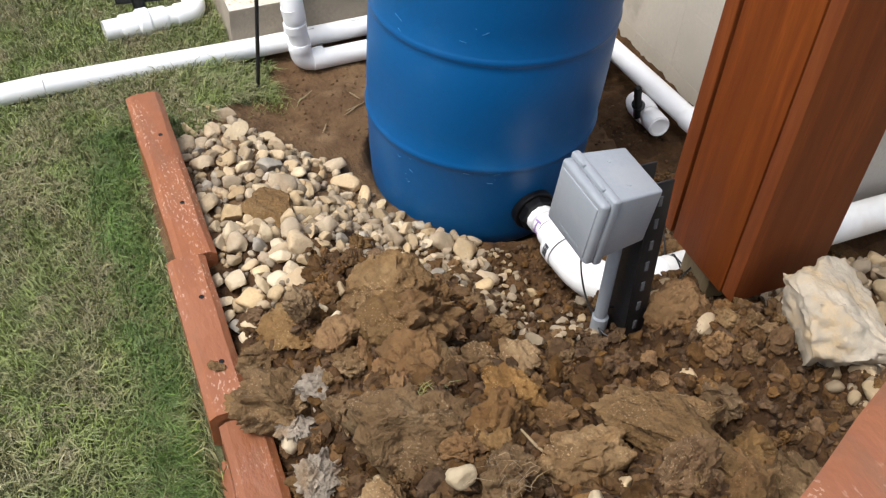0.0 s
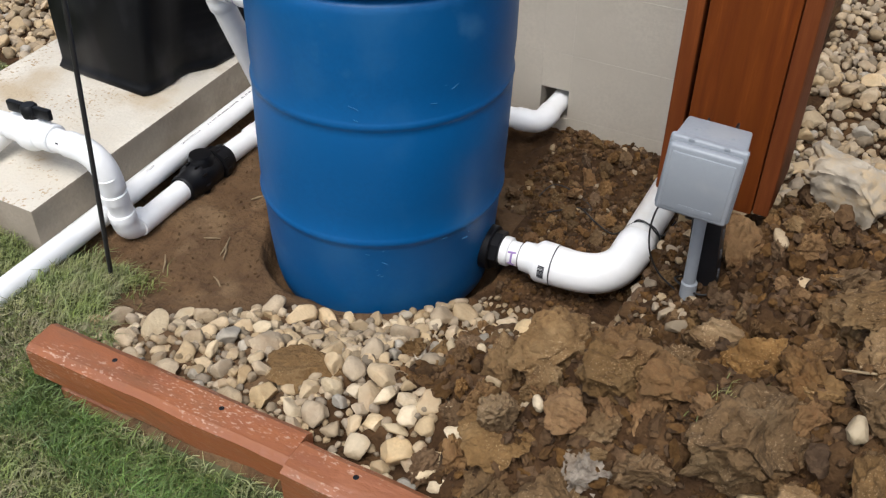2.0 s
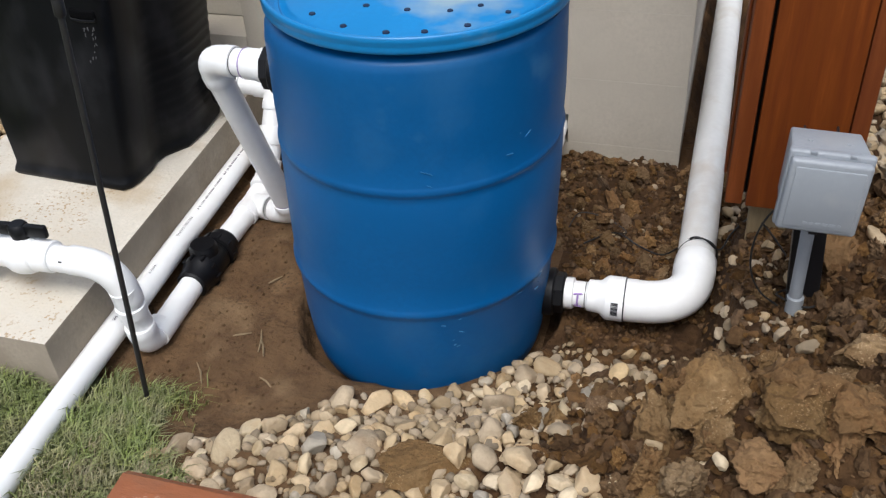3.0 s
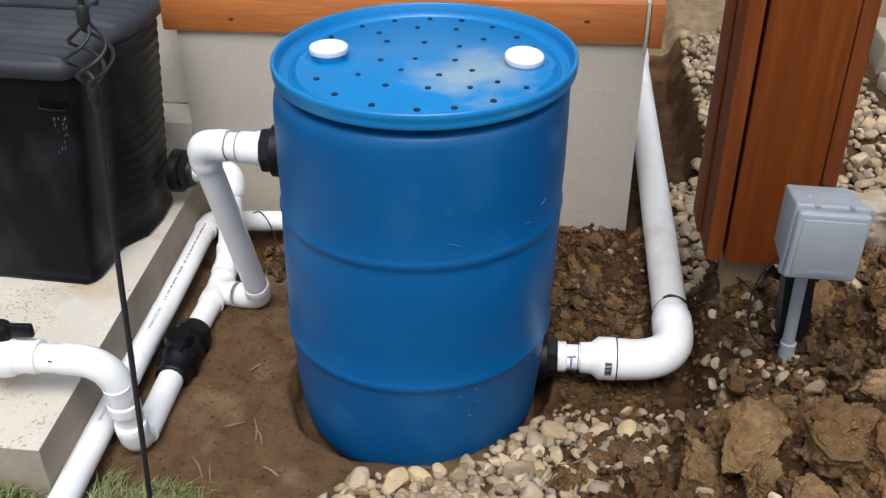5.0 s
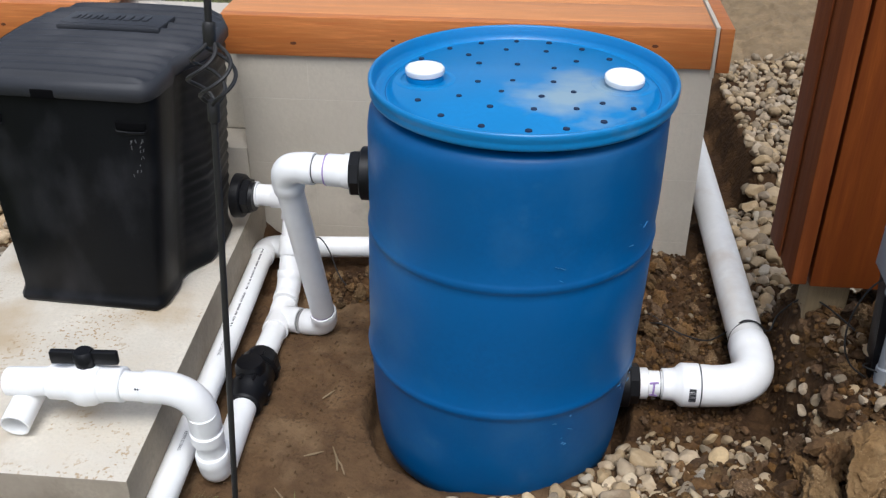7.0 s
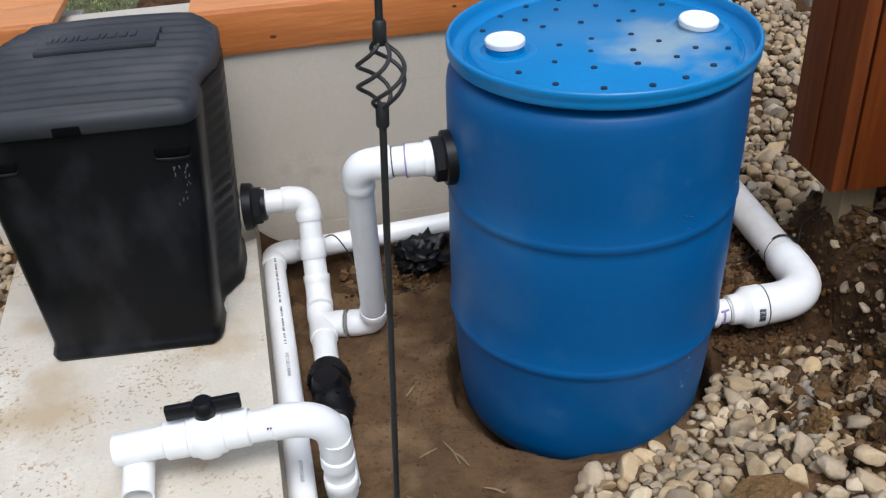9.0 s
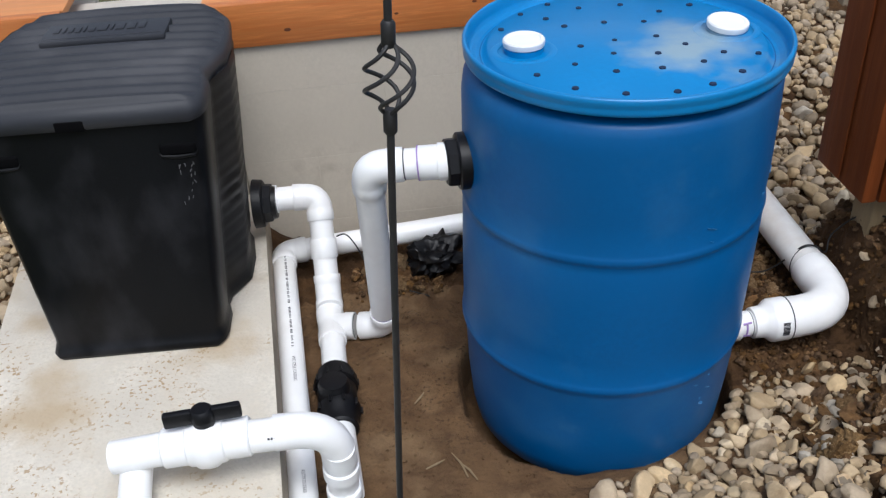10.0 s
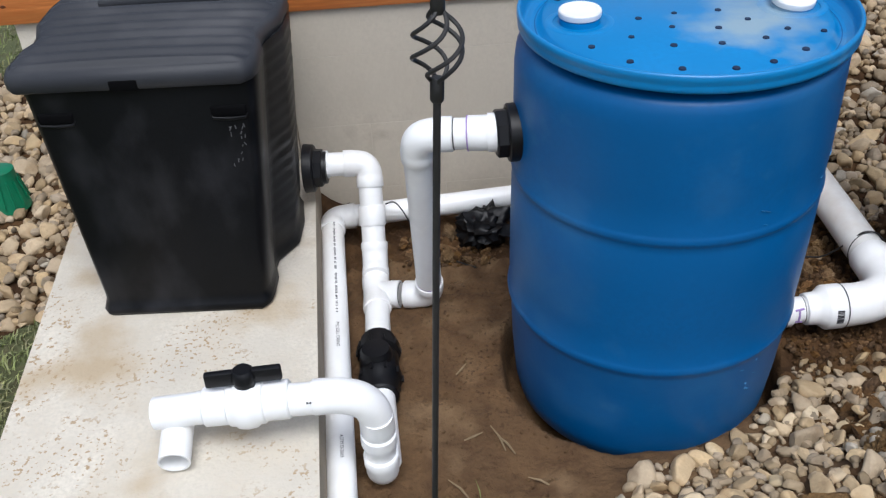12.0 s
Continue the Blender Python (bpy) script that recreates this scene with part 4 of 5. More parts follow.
    part("lid_top", bm, LIDMAT, lid, angle=80)
    bm = bmesh.new()
    box(bm, (TANK_X - 0.140, 0.440, 0.800), (TANK_X + 0.130, 0.545, 0.818), 0.006)
    plate = part("name_plate", bm, LIDMAT, lid)
    x = TANK_X - 0.118
    for wdt, hgt in ((0.013, 0.020), (0.006, 0.024), (0.010, 0.02), (0.010, 0.02), (0.004, 0.024), (0.014, 0.014), (0.020, 0.024), (0.006, 0.024), (0.018, 0.024), (0.018, 0.024), (0.015, 0.024)):
        bm = bmesh.new()
        box(bm, (x, 0.484, 0.817), (x + wdt, 0.484 + hgt * 1.4, 0.8205), 0.001)
        part("raised_bar", bm, LIDMAT, plate)
        x += wdt + 0.0065
    bm = bmesh.new()
    box(bm, (TANK_X - 0.13, 0.450, 0.8165), (TANK_X + 0.12, 0.4540, 0.8195), 0.001)
    part("raised_bar", bm, LIDMAT, plate)
    # latch notch under the front of the lid, its shade a black block
    bm = bmesh.new()
    box(bm, (TANK_X - 0.036, 0.1150, 0.7545), (TANK_X + 0.022, 0.132, 0.779), 0.004)
    part("latch_notch", bm, HOLLOW, lid, "notch in the lid's edge, its shade a black block")
    lid.location.x -= 0.012
    # pale scrapes below the hand pocket
    rng = random.Random(2)
    bm = bmesh.new()
    for k in range(16):
        x, z = TANK_X + 0.165 + rng.uniform(-0.004, 0.030), rng.uniform(0.580, 0.672)
        l, w = rng.uniform(0.0015, 0.006), rng.uniform(0.0004, 0.0011)
        y = 0.092 + 0.036 * (z - z0) / (z1 - z0)
        box(bm, (x - w, y - 0.0012, z - l), (x + w, y + 0.004, z + l), 0, Matrix.Rotation(rng.uniform(-0.6, 0.6), 4, "Y"))
    part("scrapes", bm, SCRAPE, body, "pale scrapes", smooth=False)
    # outlet fitting on the side
    a = Vector((-0.785, 0.527, 0.325))
    fl = part("bulkhead_flange", straight(a, a + Vector((0.026, 0, 0)), [(0, 0.062), (0.85, 0.060), (1, 0.056)], segs=28), BLACK, t, "black bulkhead fitting")
    part("nut", straight(a + Vector((0.026, 0, 0)), a + Vector((0.046, 0, 0)), [(0, 0.050), (0.9, 0.049), (1, 0.046)], segs=8), BLACK, fl, smooth=False)
    part("collar", straight(a + Vector((0.046, 0, 0)), a + Vector((0.056, 0, 0)), [(0, 0.042), (1, 0.040)], segs=24), BLACK, fl)


build_tank()


# ---- pergola post ----
def build_post():
    p = thing("pergola_post", (0.75, 0.24, 0.375), "boxed red-brown stained cedar post on a raw lumber core", "post")
    z0, z1 = 0.362, 2.6
    x0, x1, y0, y1 = 0.624, 0.874, 0.140, 0.352
    bm = bmesh.new()
    box(bm, (0.667, y0 + 0.002, z0), (0.838, y0 + 0.036, z1), 0.004)
    part("front_board", bm, POSTWOOD, p)
    for lo, hi in (((x0, y0), (x0 + 0.036, y1)), ((x1 - 0.0345, y0 + 0.003), (x1, y1))):
        bm = bmesh.new()
        box(bm, (lo[0], lo[1], z0 + 0.004), (hi[0], hi[1], z1), 0.005)
        part("side_board", bm, POSTWOOD, p)
    bm = bmesh.new()
    box(bm, (x0 - 0.007, y0 + 0.105, z0 + 0.012), (x0 - 0.0005, y1 - 0.004, z1), 0.003)
    part("trim_strip", bm, POSTWOOD, p)
    bm = bmesh.new()
    box(bm, (0.662, y1 - 0.040, z0), (0.838, y1 - 0.004, z1), 0.004)
    part("back_board", bm, POSTWOOD, p)
    # black sheet added behind the front board to darken the seams like shade
    bm = bmesh.new()
    box(bm, (0.662, y0 + 0.040, z0 + 0.01), (0.838, y0 + 0.044, z1), 0)
    part("dark_gap", bm, BLACK, p, smooth=False)
    for x, z, r in ((0.767, 0.581, 0.0045), (0.735, 0.86, 0.008), (0.800, 0.475, 0.006), (0.782, 0.70, 0.009)):
        bm = bmesh.new()
        lathe(bm, [(r, 0.0), (r * 0.9, 0.0004), (0, 0.0005)], (0, 0), 14)
        bm.transform(Matrix.Translation((x, y0 + 0.0025, z)) @ Matrix.Rotation(radians(90), 4, "X") @ Matrix.Diagonal((0.8, 1.3, 1, 1)))
        part("knot", bm, RAWWOOD if r < 0.005 else KNOT, p)
    bm = bmesh.new()
    box(bm, (0.682, 0.176, 0.02), (0.772, 0.266, 0.40), 0.006)
    bmesh.ops.subdivide_edges(bm, edges=bm.edges[:], cuts=3, use_grid_fill=True)
    for v in bm.verts:
        v.co += Vector((noise.noise(v.co * 20), noise.noise(v.co * 20 + Vector((5, 0, 0))), 0)) * 0.005
    part("core", bm, RAWWOOD, p, "raw split lumber core")


build_post()


# ---- outlet box on its stake ----
def build_outlet_box():
    b = thing("outdoor_outlet_box", (0.765, -0.08, 0.28), "grey weatherproof outlet box on a black steel stake", "outlet box")
    turn = Matrix.Translation((0.757, -0.148, 0.63)) @ Euler((radians(-3), radians(3), radians(3))).to_matrix().to_4x4() @ Matrix.Scale(1.05, 4)

    def local(bm):
        bm.transform(turn)
        return bm

    # body with a top that slopes up to the hinge
    bm = bmesh.new()
    lo = [(-0.054, 0.052, -0.055), (0.054, 0.052, -0.055), (0.060, -0.040, -0.066), (-0.060, -0.040, -0.066)]
    hi = [(-0.057, 0.052, 0.062), (0.057, 0.052, 0.062), (0.062, -0.040, 0.068), (-0.062, -0.040, 0.068)]
    loft(bm, [lo, hi])
    bmesh.ops.bevel(bm, geom=bm.edges[:], offset=0.005, segments=3, affect="EDGES", profile=0.5)
    body = part("body", local(bm), GREY, b)
    bm = bmesh.new()
    box(bm, (-0.066, -0.052, -0.071), (0.066, -0.036, 0.072), 0.005, segs=3)
    cover = part("cover_frame", local(bm), GREY, b)
    bm = bmesh.new()
    box(bm, (-0.063, -0.069, -0.068), (0.063, -0.050, 0.064), 0.007, segs=3)
    door = part("cover_door", local(bm), GREY, b)
    bm = bmesh.new()
    box(bm, (-0.054, -0.0715, -0.058), (0.054, -0.066, 0.052), 0.003)
    part("raised_panel", local(bm), GREY, door)
    bm = bmesh.new()
    x = -0.024
    for wdt in (0.008, 0.006, 0.009, 0.007, 0.010, 0.006):
        box(bm, (x, -0.0719, -0.050), (x + wdt, -0.071, -0.045), 0)
        x += wdt + 0.003
    part("raised_marks", local(bm), GREY, door, "small raised plain bars", smooth=False)
    for x in (-0.03, 0.03):
        bm = bmesh.new()
        box(bm, (x - 0.005, -0.054, 0.068), (x + 0.005, -0.048, 0.0735), 0.0015)
        part("hinge", local(bm), GREY, cover)
        bm = straight((x, 0.0, 0.064), (x, 0.0, 0.0668), [(0, 0.005), (1, 0.004)], segs=12)
        part("knockout", local(bm), CONDUIT, body)
    bm = bmesh.new()
    box(bm, (-0.007, -0.058, -0.078), (0.007, -0.040, -0.069), 0.002)
    part("latch", local(bm), STEEL, cover)
    # slotted steel channel, open towards the post
    for nm, lo, hi in (("channel_web", (0.742, -0.0835, 0.16), (0.802, -0.0795, 0.672)), ("channel_side", (0.742, -0.079, 0.16), (0.746, -0.040, 0.672)), ("channel_side", (0.798, -0.079, 0.16), (0.802, -0.040, 0.672))):
        bm = bmesh.new()
        box(bm, lo, hi, 0.001)
        bm.transform(Matrix.Translation((0.771, -0.07, 0.44)) @ Euler((0, radians(-4.5), 0)).to_matrix().to_4x4() @ Matrix.Translation((-0.771, 0.07, -0.44)))
        part(nm, bm, STEEL, b, "black slotted steel channel")
    for k in range(9):
        z = 0.22 + k * 0.05
        bm = bmesh.new()
        box(bm, (0.8015, -0.066, z), (0.8038, -0.058, z + 0.022), 0.0008)
        bm.transform(Matrix.Translation((0.771, -0.07, 0.44)) @ Euler((0, radians(-4.5), 0)).to_matrix().to_4x4() @ Matrix.Translation((-0.771, 0.07, -0.44)))
        part("slot", bm, SCRAPE, b)
    part("conduit", straight((0.768, -0.112, 0.20), (0.760, -0.112, 0.57), [(0, 0.0125), (1, 0.0125)], segs=20), CONDUIT, b, "grey plastic conduit")
    part("conduit_coupling", straight((0.7672, -0.112, 0.29), (0.7662, -0.112, 0.332), [(0, 0.014), (0.06, 0.0165), (0.94, 0.0165), (1, 0.014)], segs=20), CONDUIT, b)
    bm = bmesh.new()
    pts = []
    for i in range(21):
        t = 2 * math.pi * i / 20
        pts.append((0.772 + 0.040 * math.cos(t), -0.094 + 0.027 * math.sin(t), 0.315 + 0.006 * math.sin(t * 2)))
    sweep(bm, pts, 0.0022, 8, cap=False)
    part("tie", bm, CABLE, b)
    b.location += Vector((0.012, 0.030, -0.014))


build_outlet_box()


# ---- garden hook with twisted basket ----
def build_hook():
    h = thing("garden_hook_stake", (-0.514, -0.450, 0.10), "black wrought iron garden stake with a twisted basket", "garden stake")
    p = lambda z: Vector((-0.514 + (z - 0.1) * 0.061, -0.450 + (z - 0.1) * 0.036 + 0.02 * math.sin((z - 0.1) * 1.7) * 0.5, z))
    bm = bmesh.new()
    zs = [0.06 + (0.972 - 0.06) * i / 12 for i in range(13)]
    sweep(bm, [p(z) for z in zs], 0.0056, 12)
    part("lower_rod", bm, ROD, h)
    bm = bmesh.new()
    sweep(bm, [p(1.085 + i * 0.09) for i in range(8)], 0.0056, 12)
    part("upper_rod", bm, ROD, h)
    for z in (0.968, 1.090):
        part("ferrule", straight(p(z - 0.018), p(z + 0.018), [(0, 0.0075), (0.1, 0.0098), (0.9, 0.0098), (1, 0.0075)], segs=16), ROD, h)
    for k in range(4):
        bm = bmesh.new()
        pts = []
        for i in range(25):
            s = i / 24
            z = 0.978 + (1.080 - 0.978) * s
            r = 0.005 + 0.0315 * math.sin(math.pi * s) ** 1.15
            a = 2 * math.pi * k / 4 + s * 2 * math.pi * 0.72
            pts.append(p(z) + Vector((r * math.cos(a), r * math.sin(a), 0)))
        sweep(bm, pts, 0.0032, 8)
        part("basket_wire", bm, ROD, h)


build_hook()


# ---- border timbers ----
def timber_mesh(name, x0, x1, y0, y1, z0, z1, seed, turn=0.0):
    bm = bmesh.new()
    n = 28
    loops = []
    h = 0.010
    for i in range(n + 1):
        s = i / n
        x = x0 + (x1 - x0) * s
        prof = [(y0 + h, z0), (y1 - h, z0), (y1, z0 + h), (y1, z1 - h), (y1 - h * 1.4, z1), (y0 + h * 1.4, z1), (y0, z1 - h), (y0, z0 + h)]
        ring = []
        for y, z in prof:
            q = Vector((x, y, z))
            ring.append((x + (0.004 * noise.noise(q * 30) if i in (0, n) else 0), y + 0.0022 * noise.noise(Vector((x * 9, y * 30, seed))), z + 0.0028 * noise.noise(Vector((x * 9, y * 40, seed + 5)))))
        loops.append(ring)
    loft(bm, loops)
    c = Vector(((x0 + x1) / 2, (y0 + y1) / 2, z0))
    bm.transform(Matrix.Translation(c) @ Matrix.Rotation(radians(turn), 4, "Z") @ Matrix.Translation(-c))
    return bm


def build_timbers():
    rows = [(-0.340, 0.284, -0.822, -0.737, 0.166, 0.253, 0.6, "upper"), (0.290, 0.712, -0.842, -0.760, 0.168, 0.262, 0.0, "upper"), (0.722, 1.40, -0.838, -0.752, 0.160, 0.246, -1.5, "upper"),
            (-0.28, 0.235, -0.815, -0.742, 0.05, 0.163, 0.6, "lower"), (0.243, 0.98, -0.848, -0.772, 0.05, 0.164, 0.0, "lower"), (0.99, 1.6, -0.846, -0.775, 0.05, 0.158, 0.0, "lower")]
    for k, (x0, x1, y0, y1, z0, z1, turn, lay) in enumerate(rows):
        ob = part("landscape_timber", timber_mesh("timber", x0, x1, y0, y1, z0, z1, k * 3.7, turn), TIMBER, angle=30)
        label = "chipped red-brown painted landscape timber edging the bed" if lay == "upper" else "red-brown lower landscape timber half sunk in the lawn"
        tagged(ob, label, "timber", "border timbers")
        if lay == "upper":
            for u in (0.30, 0.72):
                x = x0 + (x1 - x0) * u
                bm = bmesh.new()
                lathe(bm, [(0.0055, z1 + 0.0012), (0.0045, z1 + 0.0018), (0.0, z1 + 0.0012)], (x, (y0 + y1) / 2 + 0.008), 12)
                nail = part("nail_hole", bm, BLACK)
                nail.parent = ob


build_timbers()


def build_loose_board():
    bm = timber_mesh("board", 1.251, 1.651, -0.235, -0.095, 0.66, 0.80, 9.0, 115)
    ob = part("sawn_timber", bm, TIMBER)
    tagged(ob, "orange-stained timber end lying on the soil heap", "timber")


build_loose_board()


# ---- stones, clods and gravel ----
def lump_mesh(name, seed, sub, squash, amount, freq, material, facets=0, crumbly=1.0):
    rng = random.Random(seed)
    bm = bmesh.new()
    bmesh.ops.create_icosphere(bm, subdivisions=sub, radius=1.0)
    cuts = [(Vector((rng.gauss(0, 1), rng.gauss(0, 1), rng.gauss(0, 1))).normalized(), rng.uniform(0.45, 0.82)) for _ in range(facets)]
    off = Vector((rng.uniform(0, 50), rng.uniform(0, 50), rng.uniform(0, 50)))
    for v in bm.verts:
        d = v.co.normalized()
        q = d.copy()
        for n, k in cuts:
            over = q.dot(n) - k
            if over > 0:
                q -= n * over * 0.96
        r = 1 + amount * noise.noise(d * freq + off) + amount * 0.5 * noise.noise(d * freq * 2.3 + off)
        if facets and sub > 3:
            r += crumbly * (0.17 * noise.noise(d * 3.2 + off) + 0.11 * noise.noise(d * 7 + off) + 0.10 * noise.turbulence(d * 9 + off, 4, False) - 0.04)
        v.co = Vector((q.x * squash[0], q.y * squash[1], q.z * squash[2])) * r
    me = bpy.data.meshes.new(name)
    bm.to_mesh(me)
    bm.free()
    return finish(me, material, True, 60)


STONES = [lump_mesh("river_stone", 10 + k, 3, (1.0, 0.62 + 0.05 * (k % 6), 0.48 + 0.05 * ((k * 3) % 5)), 0.15, 1.4, STONE if k != 2 else STONE_GREY, 7) for k in range(14)]
CLODS = [lump_mesh("clod", 70 + k, 5, (1.0, 0.70 + 0.06 * (k % 4), 0.55 + 0.08 * (k % 3)), 0.24, 1.5, (CLOD, CLOD_ORANGE, CLOD_OLIVE, CLOD_OLIVE, CLOD)[k % 5], 5) for k in range(10)]


def scatter(rng, count, x0, x1, y0, y1, r_lo, r_hi, inside, gap=0.80, tries=40):
    """Places with radii that keep clear of one another."""
    cell = r_hi * 2
    grid, out = {}, []
    for _ in range(count * tries):
        if len(out) >= count:
            break
        x, y = rng.uniform(x0, x1), rng.uniform(y0, y1)
        if not inside(x, y):
            continue
        r = r_lo + (r_hi - r_lo) * rng.random() ** 1.6
        ci, cj = int(x / cell // 1), int(y / cell // 1)
        ok = True
        for i in range(ci - 1, ci + 2):
            for j in range(cj - 1, cj + 2):
                for a, b, q in grid.get((i, j), ()):
                    if (a - x) ** 2 + (b - y) ** 2 < ((r + q) * gap) ** 2:
                        ok = False
        if ok:
            grid.setdefault((ci, cj), []).append((x, y, r))
            out.append((x, y, r))
    return out


def put_stones(parent, places, rng, name="river_stone", lift=0.25, meshes=None, tilt=35):
    for x, y, r in places:
        ob = new(name, rng.choice(meshes or STONES))
        ob.parent = parent
        ob.location = Vector((x, y, top(x, y) + r * lift)) - parent.location
        ob.rotation_euler = (radians(rng.uniform(-tilt, tilt)), radians(rng.uniform(-tilt, tilt)), rng.uniform(0, 6.28))
        ob.scale = (r * 1.12,) * 3


def joined_lumps(name, places, rng, material, lift, parent, label, sub=1, meshes=None):
    """Many small stones or crumbs as one mesh."""
    base = []
    for k in range(6):
        bm = bmesh.new()
        bmesh.ops.create_icosphere(bm, subdivisions=sub, radius=1.0)
        off = Vector((k * 7.1, 3.3, 1.9))
        V = []
        for v in bm.verts:
            q = v.co * (1 + 0.35 * noise.noise(v.co * 1.7 + off))
            V.append((q.x, q.y * 0.8, q.z * 0.65))
        base.append((np.array(V), np.array([[w.index for w in f.verts] for f in bm.faces])))
        bm.free()
    if meshes:
        base = []
        for me in meshes:
            V = np.empty(len(me.vertices) * 3)
            me.vertices.foreach_get("co", V)
            base.append((V.reshape(-1, 3), np.array([list(p.vertices) for p in me.polygons])))
    VV, FF, n = [], [], 0
    for x, y, r in places:
        V, F = base[rng.randrange(len(base))]
        m = np.array(Euler((rng.uniform(-1, 1), rng.uniform(-1, 1), rng.uniform(0, 6.28))).to_matrix())
        VV.append(V @ m.T * r + np.array((x, y, top(x, y) + r * lift)))
        FF.append(F + n)
        n += len(V)
    me = bpy.data.meshes.new(name)
    me.from_pydata(np.concatenate(VV).tolist(), [], np.concatenate(FF).tolist())
    finish(me, material, sub > 1)
    ob = new(name, me)
    if parent:
        ob.parent = parent
        ob.matrix_parent_inverse = Matrix.Translation(-parent.location)
    tagged(ob, label, kind="stuff")
    return ob


def drum_clear(x, y, m=0.285):
    return math.hypot(x + 0.01, y - 0.02) > m


def front_bed(x, y):
    e = 0.05 * noise.noise((x * 5, y * 5, 9.0))
    if not drum_clear(x + 0.007, y, 0.300) or y < -0.725 or y > -0.10:
        return False
    if x < -0.40 + e or x > 0.50 + e:
        return False
    if x < 0 and y > -0.30 - 0.28 * s01(0.0, -0.42, x) + e * 0.4:
        return False
    if x > 0.12 and y > -0.06 - (x - 0.12) * 0.25:
        return False
    # soil has spilled over the stones towards the heap
    return mound(x, y) < 0.055 + e * 0.6 + 0.05 * s01(-0.34, -0.2, y) + (0.08 * s01(-0.52, -0.62, y) * (1 - s01(0.44, 0.52, x))) or (noise.noise((x * 9, y * 9, 4.0)) > 0.15 and mound(x, y) < 0.16)


def build_front_bed():
    rng = random.Random(21)
    bed = thing("gravel_bed", (0.0, -0.5, 0.12), "bed of tan river stones in front of the drum", "gravel")
    pale = [lump_mesh("cream_stone", 40 + k, 3, (1.0, 0.62 + 0.06 * k, 0.5), 0.12, 1.3, CREAM, 8) for k in range(5)]
    row = scatter(rng, 75, 0.20, 0.54, -0.752, -0.56, 0.020, 0.036, lambda x, y: y < -0.52 - (x - 0.2) * 0.25 and (y > -0.722 or x > 0.30), 0.78, 60)
    put_stones(bed, row, rng, lift=0.5, meshes=pale + STONES[:6])
    clear = lambda x, y: front_bed(x, y) and all((x - a) ** 2 + (y - b) ** 2 > (r * 0.8 + 0.013) ** 2 for a, b, r in row)
    big = scatter(rng, 240, -0.46, 0.62, -0.73, -0.05, 0.0165, 0.041, clear, 0.80, 60)
    put_stones(bed, big, rng, lift=0.30, meshes=STONES + pale[:3])
    low = scatter(rng, 600, -0.46, 0.62, -0.73, 0.0, 0.007, 0.018, front_bed, 0.7)
    joined_lumps("pebble_fill", low, rng, GRAVEL, 0.35, bed, "smaller tan stones between the river stones", 2)
    # stones strewn round the drain pipe
    def by_pipe(x, y):
        e = 0.05 * noise.noise((x * 7, y * 7, 3.0))
        if abs(y - 0.025) < 0.062 and x < 0.64 or abs(x - 0.585) < 0.062 and y > 0:
            return False
        return 0.27 < x < 0.80 and -0.26 < y < 0.12 + e and drum_clear(x, y, 0.325) and noise.noise((x * 8, y * 8, 12.0)) > -0.05 - 0.3 * s01(0.1, -0.1, y) and not (0.66 < x < 0.79 and 0.15 < y < 0.29)
    strewn = scatter(rng, 260, 0.27, 0.80, -0.26, 0.45, 0.008, 0.026, by_pipe, 0.8)
    joined_lumps("soil_crumb", scatter(rng, 1500, 0.27, 0.80, -0.30, 0.45, 0.004, 0.014, lambda x, y: 0.27 < x < 0.8 and drum_clear(x, y, 0.325) and abs(x - 0.585) > 0.03, 0.6), rng, CRUMB, 0.25, bed, "crumbled dark soil between the stones", 1)
    joined_lumps("pebble_fill", strewn, rng, GRAVEL, 0.45, bed, "strewn tan stones beside the drain pipe", 3, STONES)
    return bed


build_front_bed()


def side_bed(x, y):
    e = 0.10 * noise.noise((x * 4, y * 4, 2.0))
    if y > 2.35 + e or x > 2.4:
        return False
    if 0.60 < x < 0.90 and y < 0.29:
        return False
    if 1.40 < x < 2.2 and 1.2 < y < 2.2:
        return False
    if x < 0.645 + 0.15 * s01(1.10, 1.30, y) + e * 0.3:
        return False
    return y > 0.42 - 0.5 * s01(0.86, 1.1, x) + e and mound(x, y) < 0.10


def build_side_bed():
    rng = random.Random(33)
    bed = thing("gravel_bed", (1.0, 1.2, 0.05), "bank of pale river stones beside the block wall", "gravel")
    near = scatter(rng, 300, 0.60, 1.45, 0.22, 1.5, 0.018, 0.042, side_bed, 0.8)
    put_stones(bed, near, rng, lift=0.3)
    far = scatter(rng, 2800, 0.60, 2.3, 0.2, 2.6, 0.010, 0.030, side_bed, 0.66)
    joined_lumps("loose_gravel", far, rng, GRAVEL, 0.45, bed, "mixed pale gravel", 2)


build_side_bed()


def left_bed(x, y):
    return x < -1.405 and x > -2.25 and 0.22 < y < 1.75 and not is_lawn(x, y) and not (x > -1.51 and y > 0.80)


def build_left_bed():
    rng = random.Random(44)
    bed = thing("gravel_bed", (-1.7, 0.8, 0.11), "bed of grey and tan river stones beside the slab", "gravel")
    near = scatter(rng, 300, -2.0, -1.40, 0.2, 1.7, 0.018, 0.042, left_bed, 0.8)
    put_stones(bed, near, rng, lift=0.3)
    far = scatter(rng, 900, -2.3, -1.4, 0.2, 1.8, 0.010, 0.028, left_bed, 0.72)
    joined_lumps("loose_gravel", far, rng, GRAVEL, 0.45, bed, "mixed grey gravel", 2)


build_left_bed()


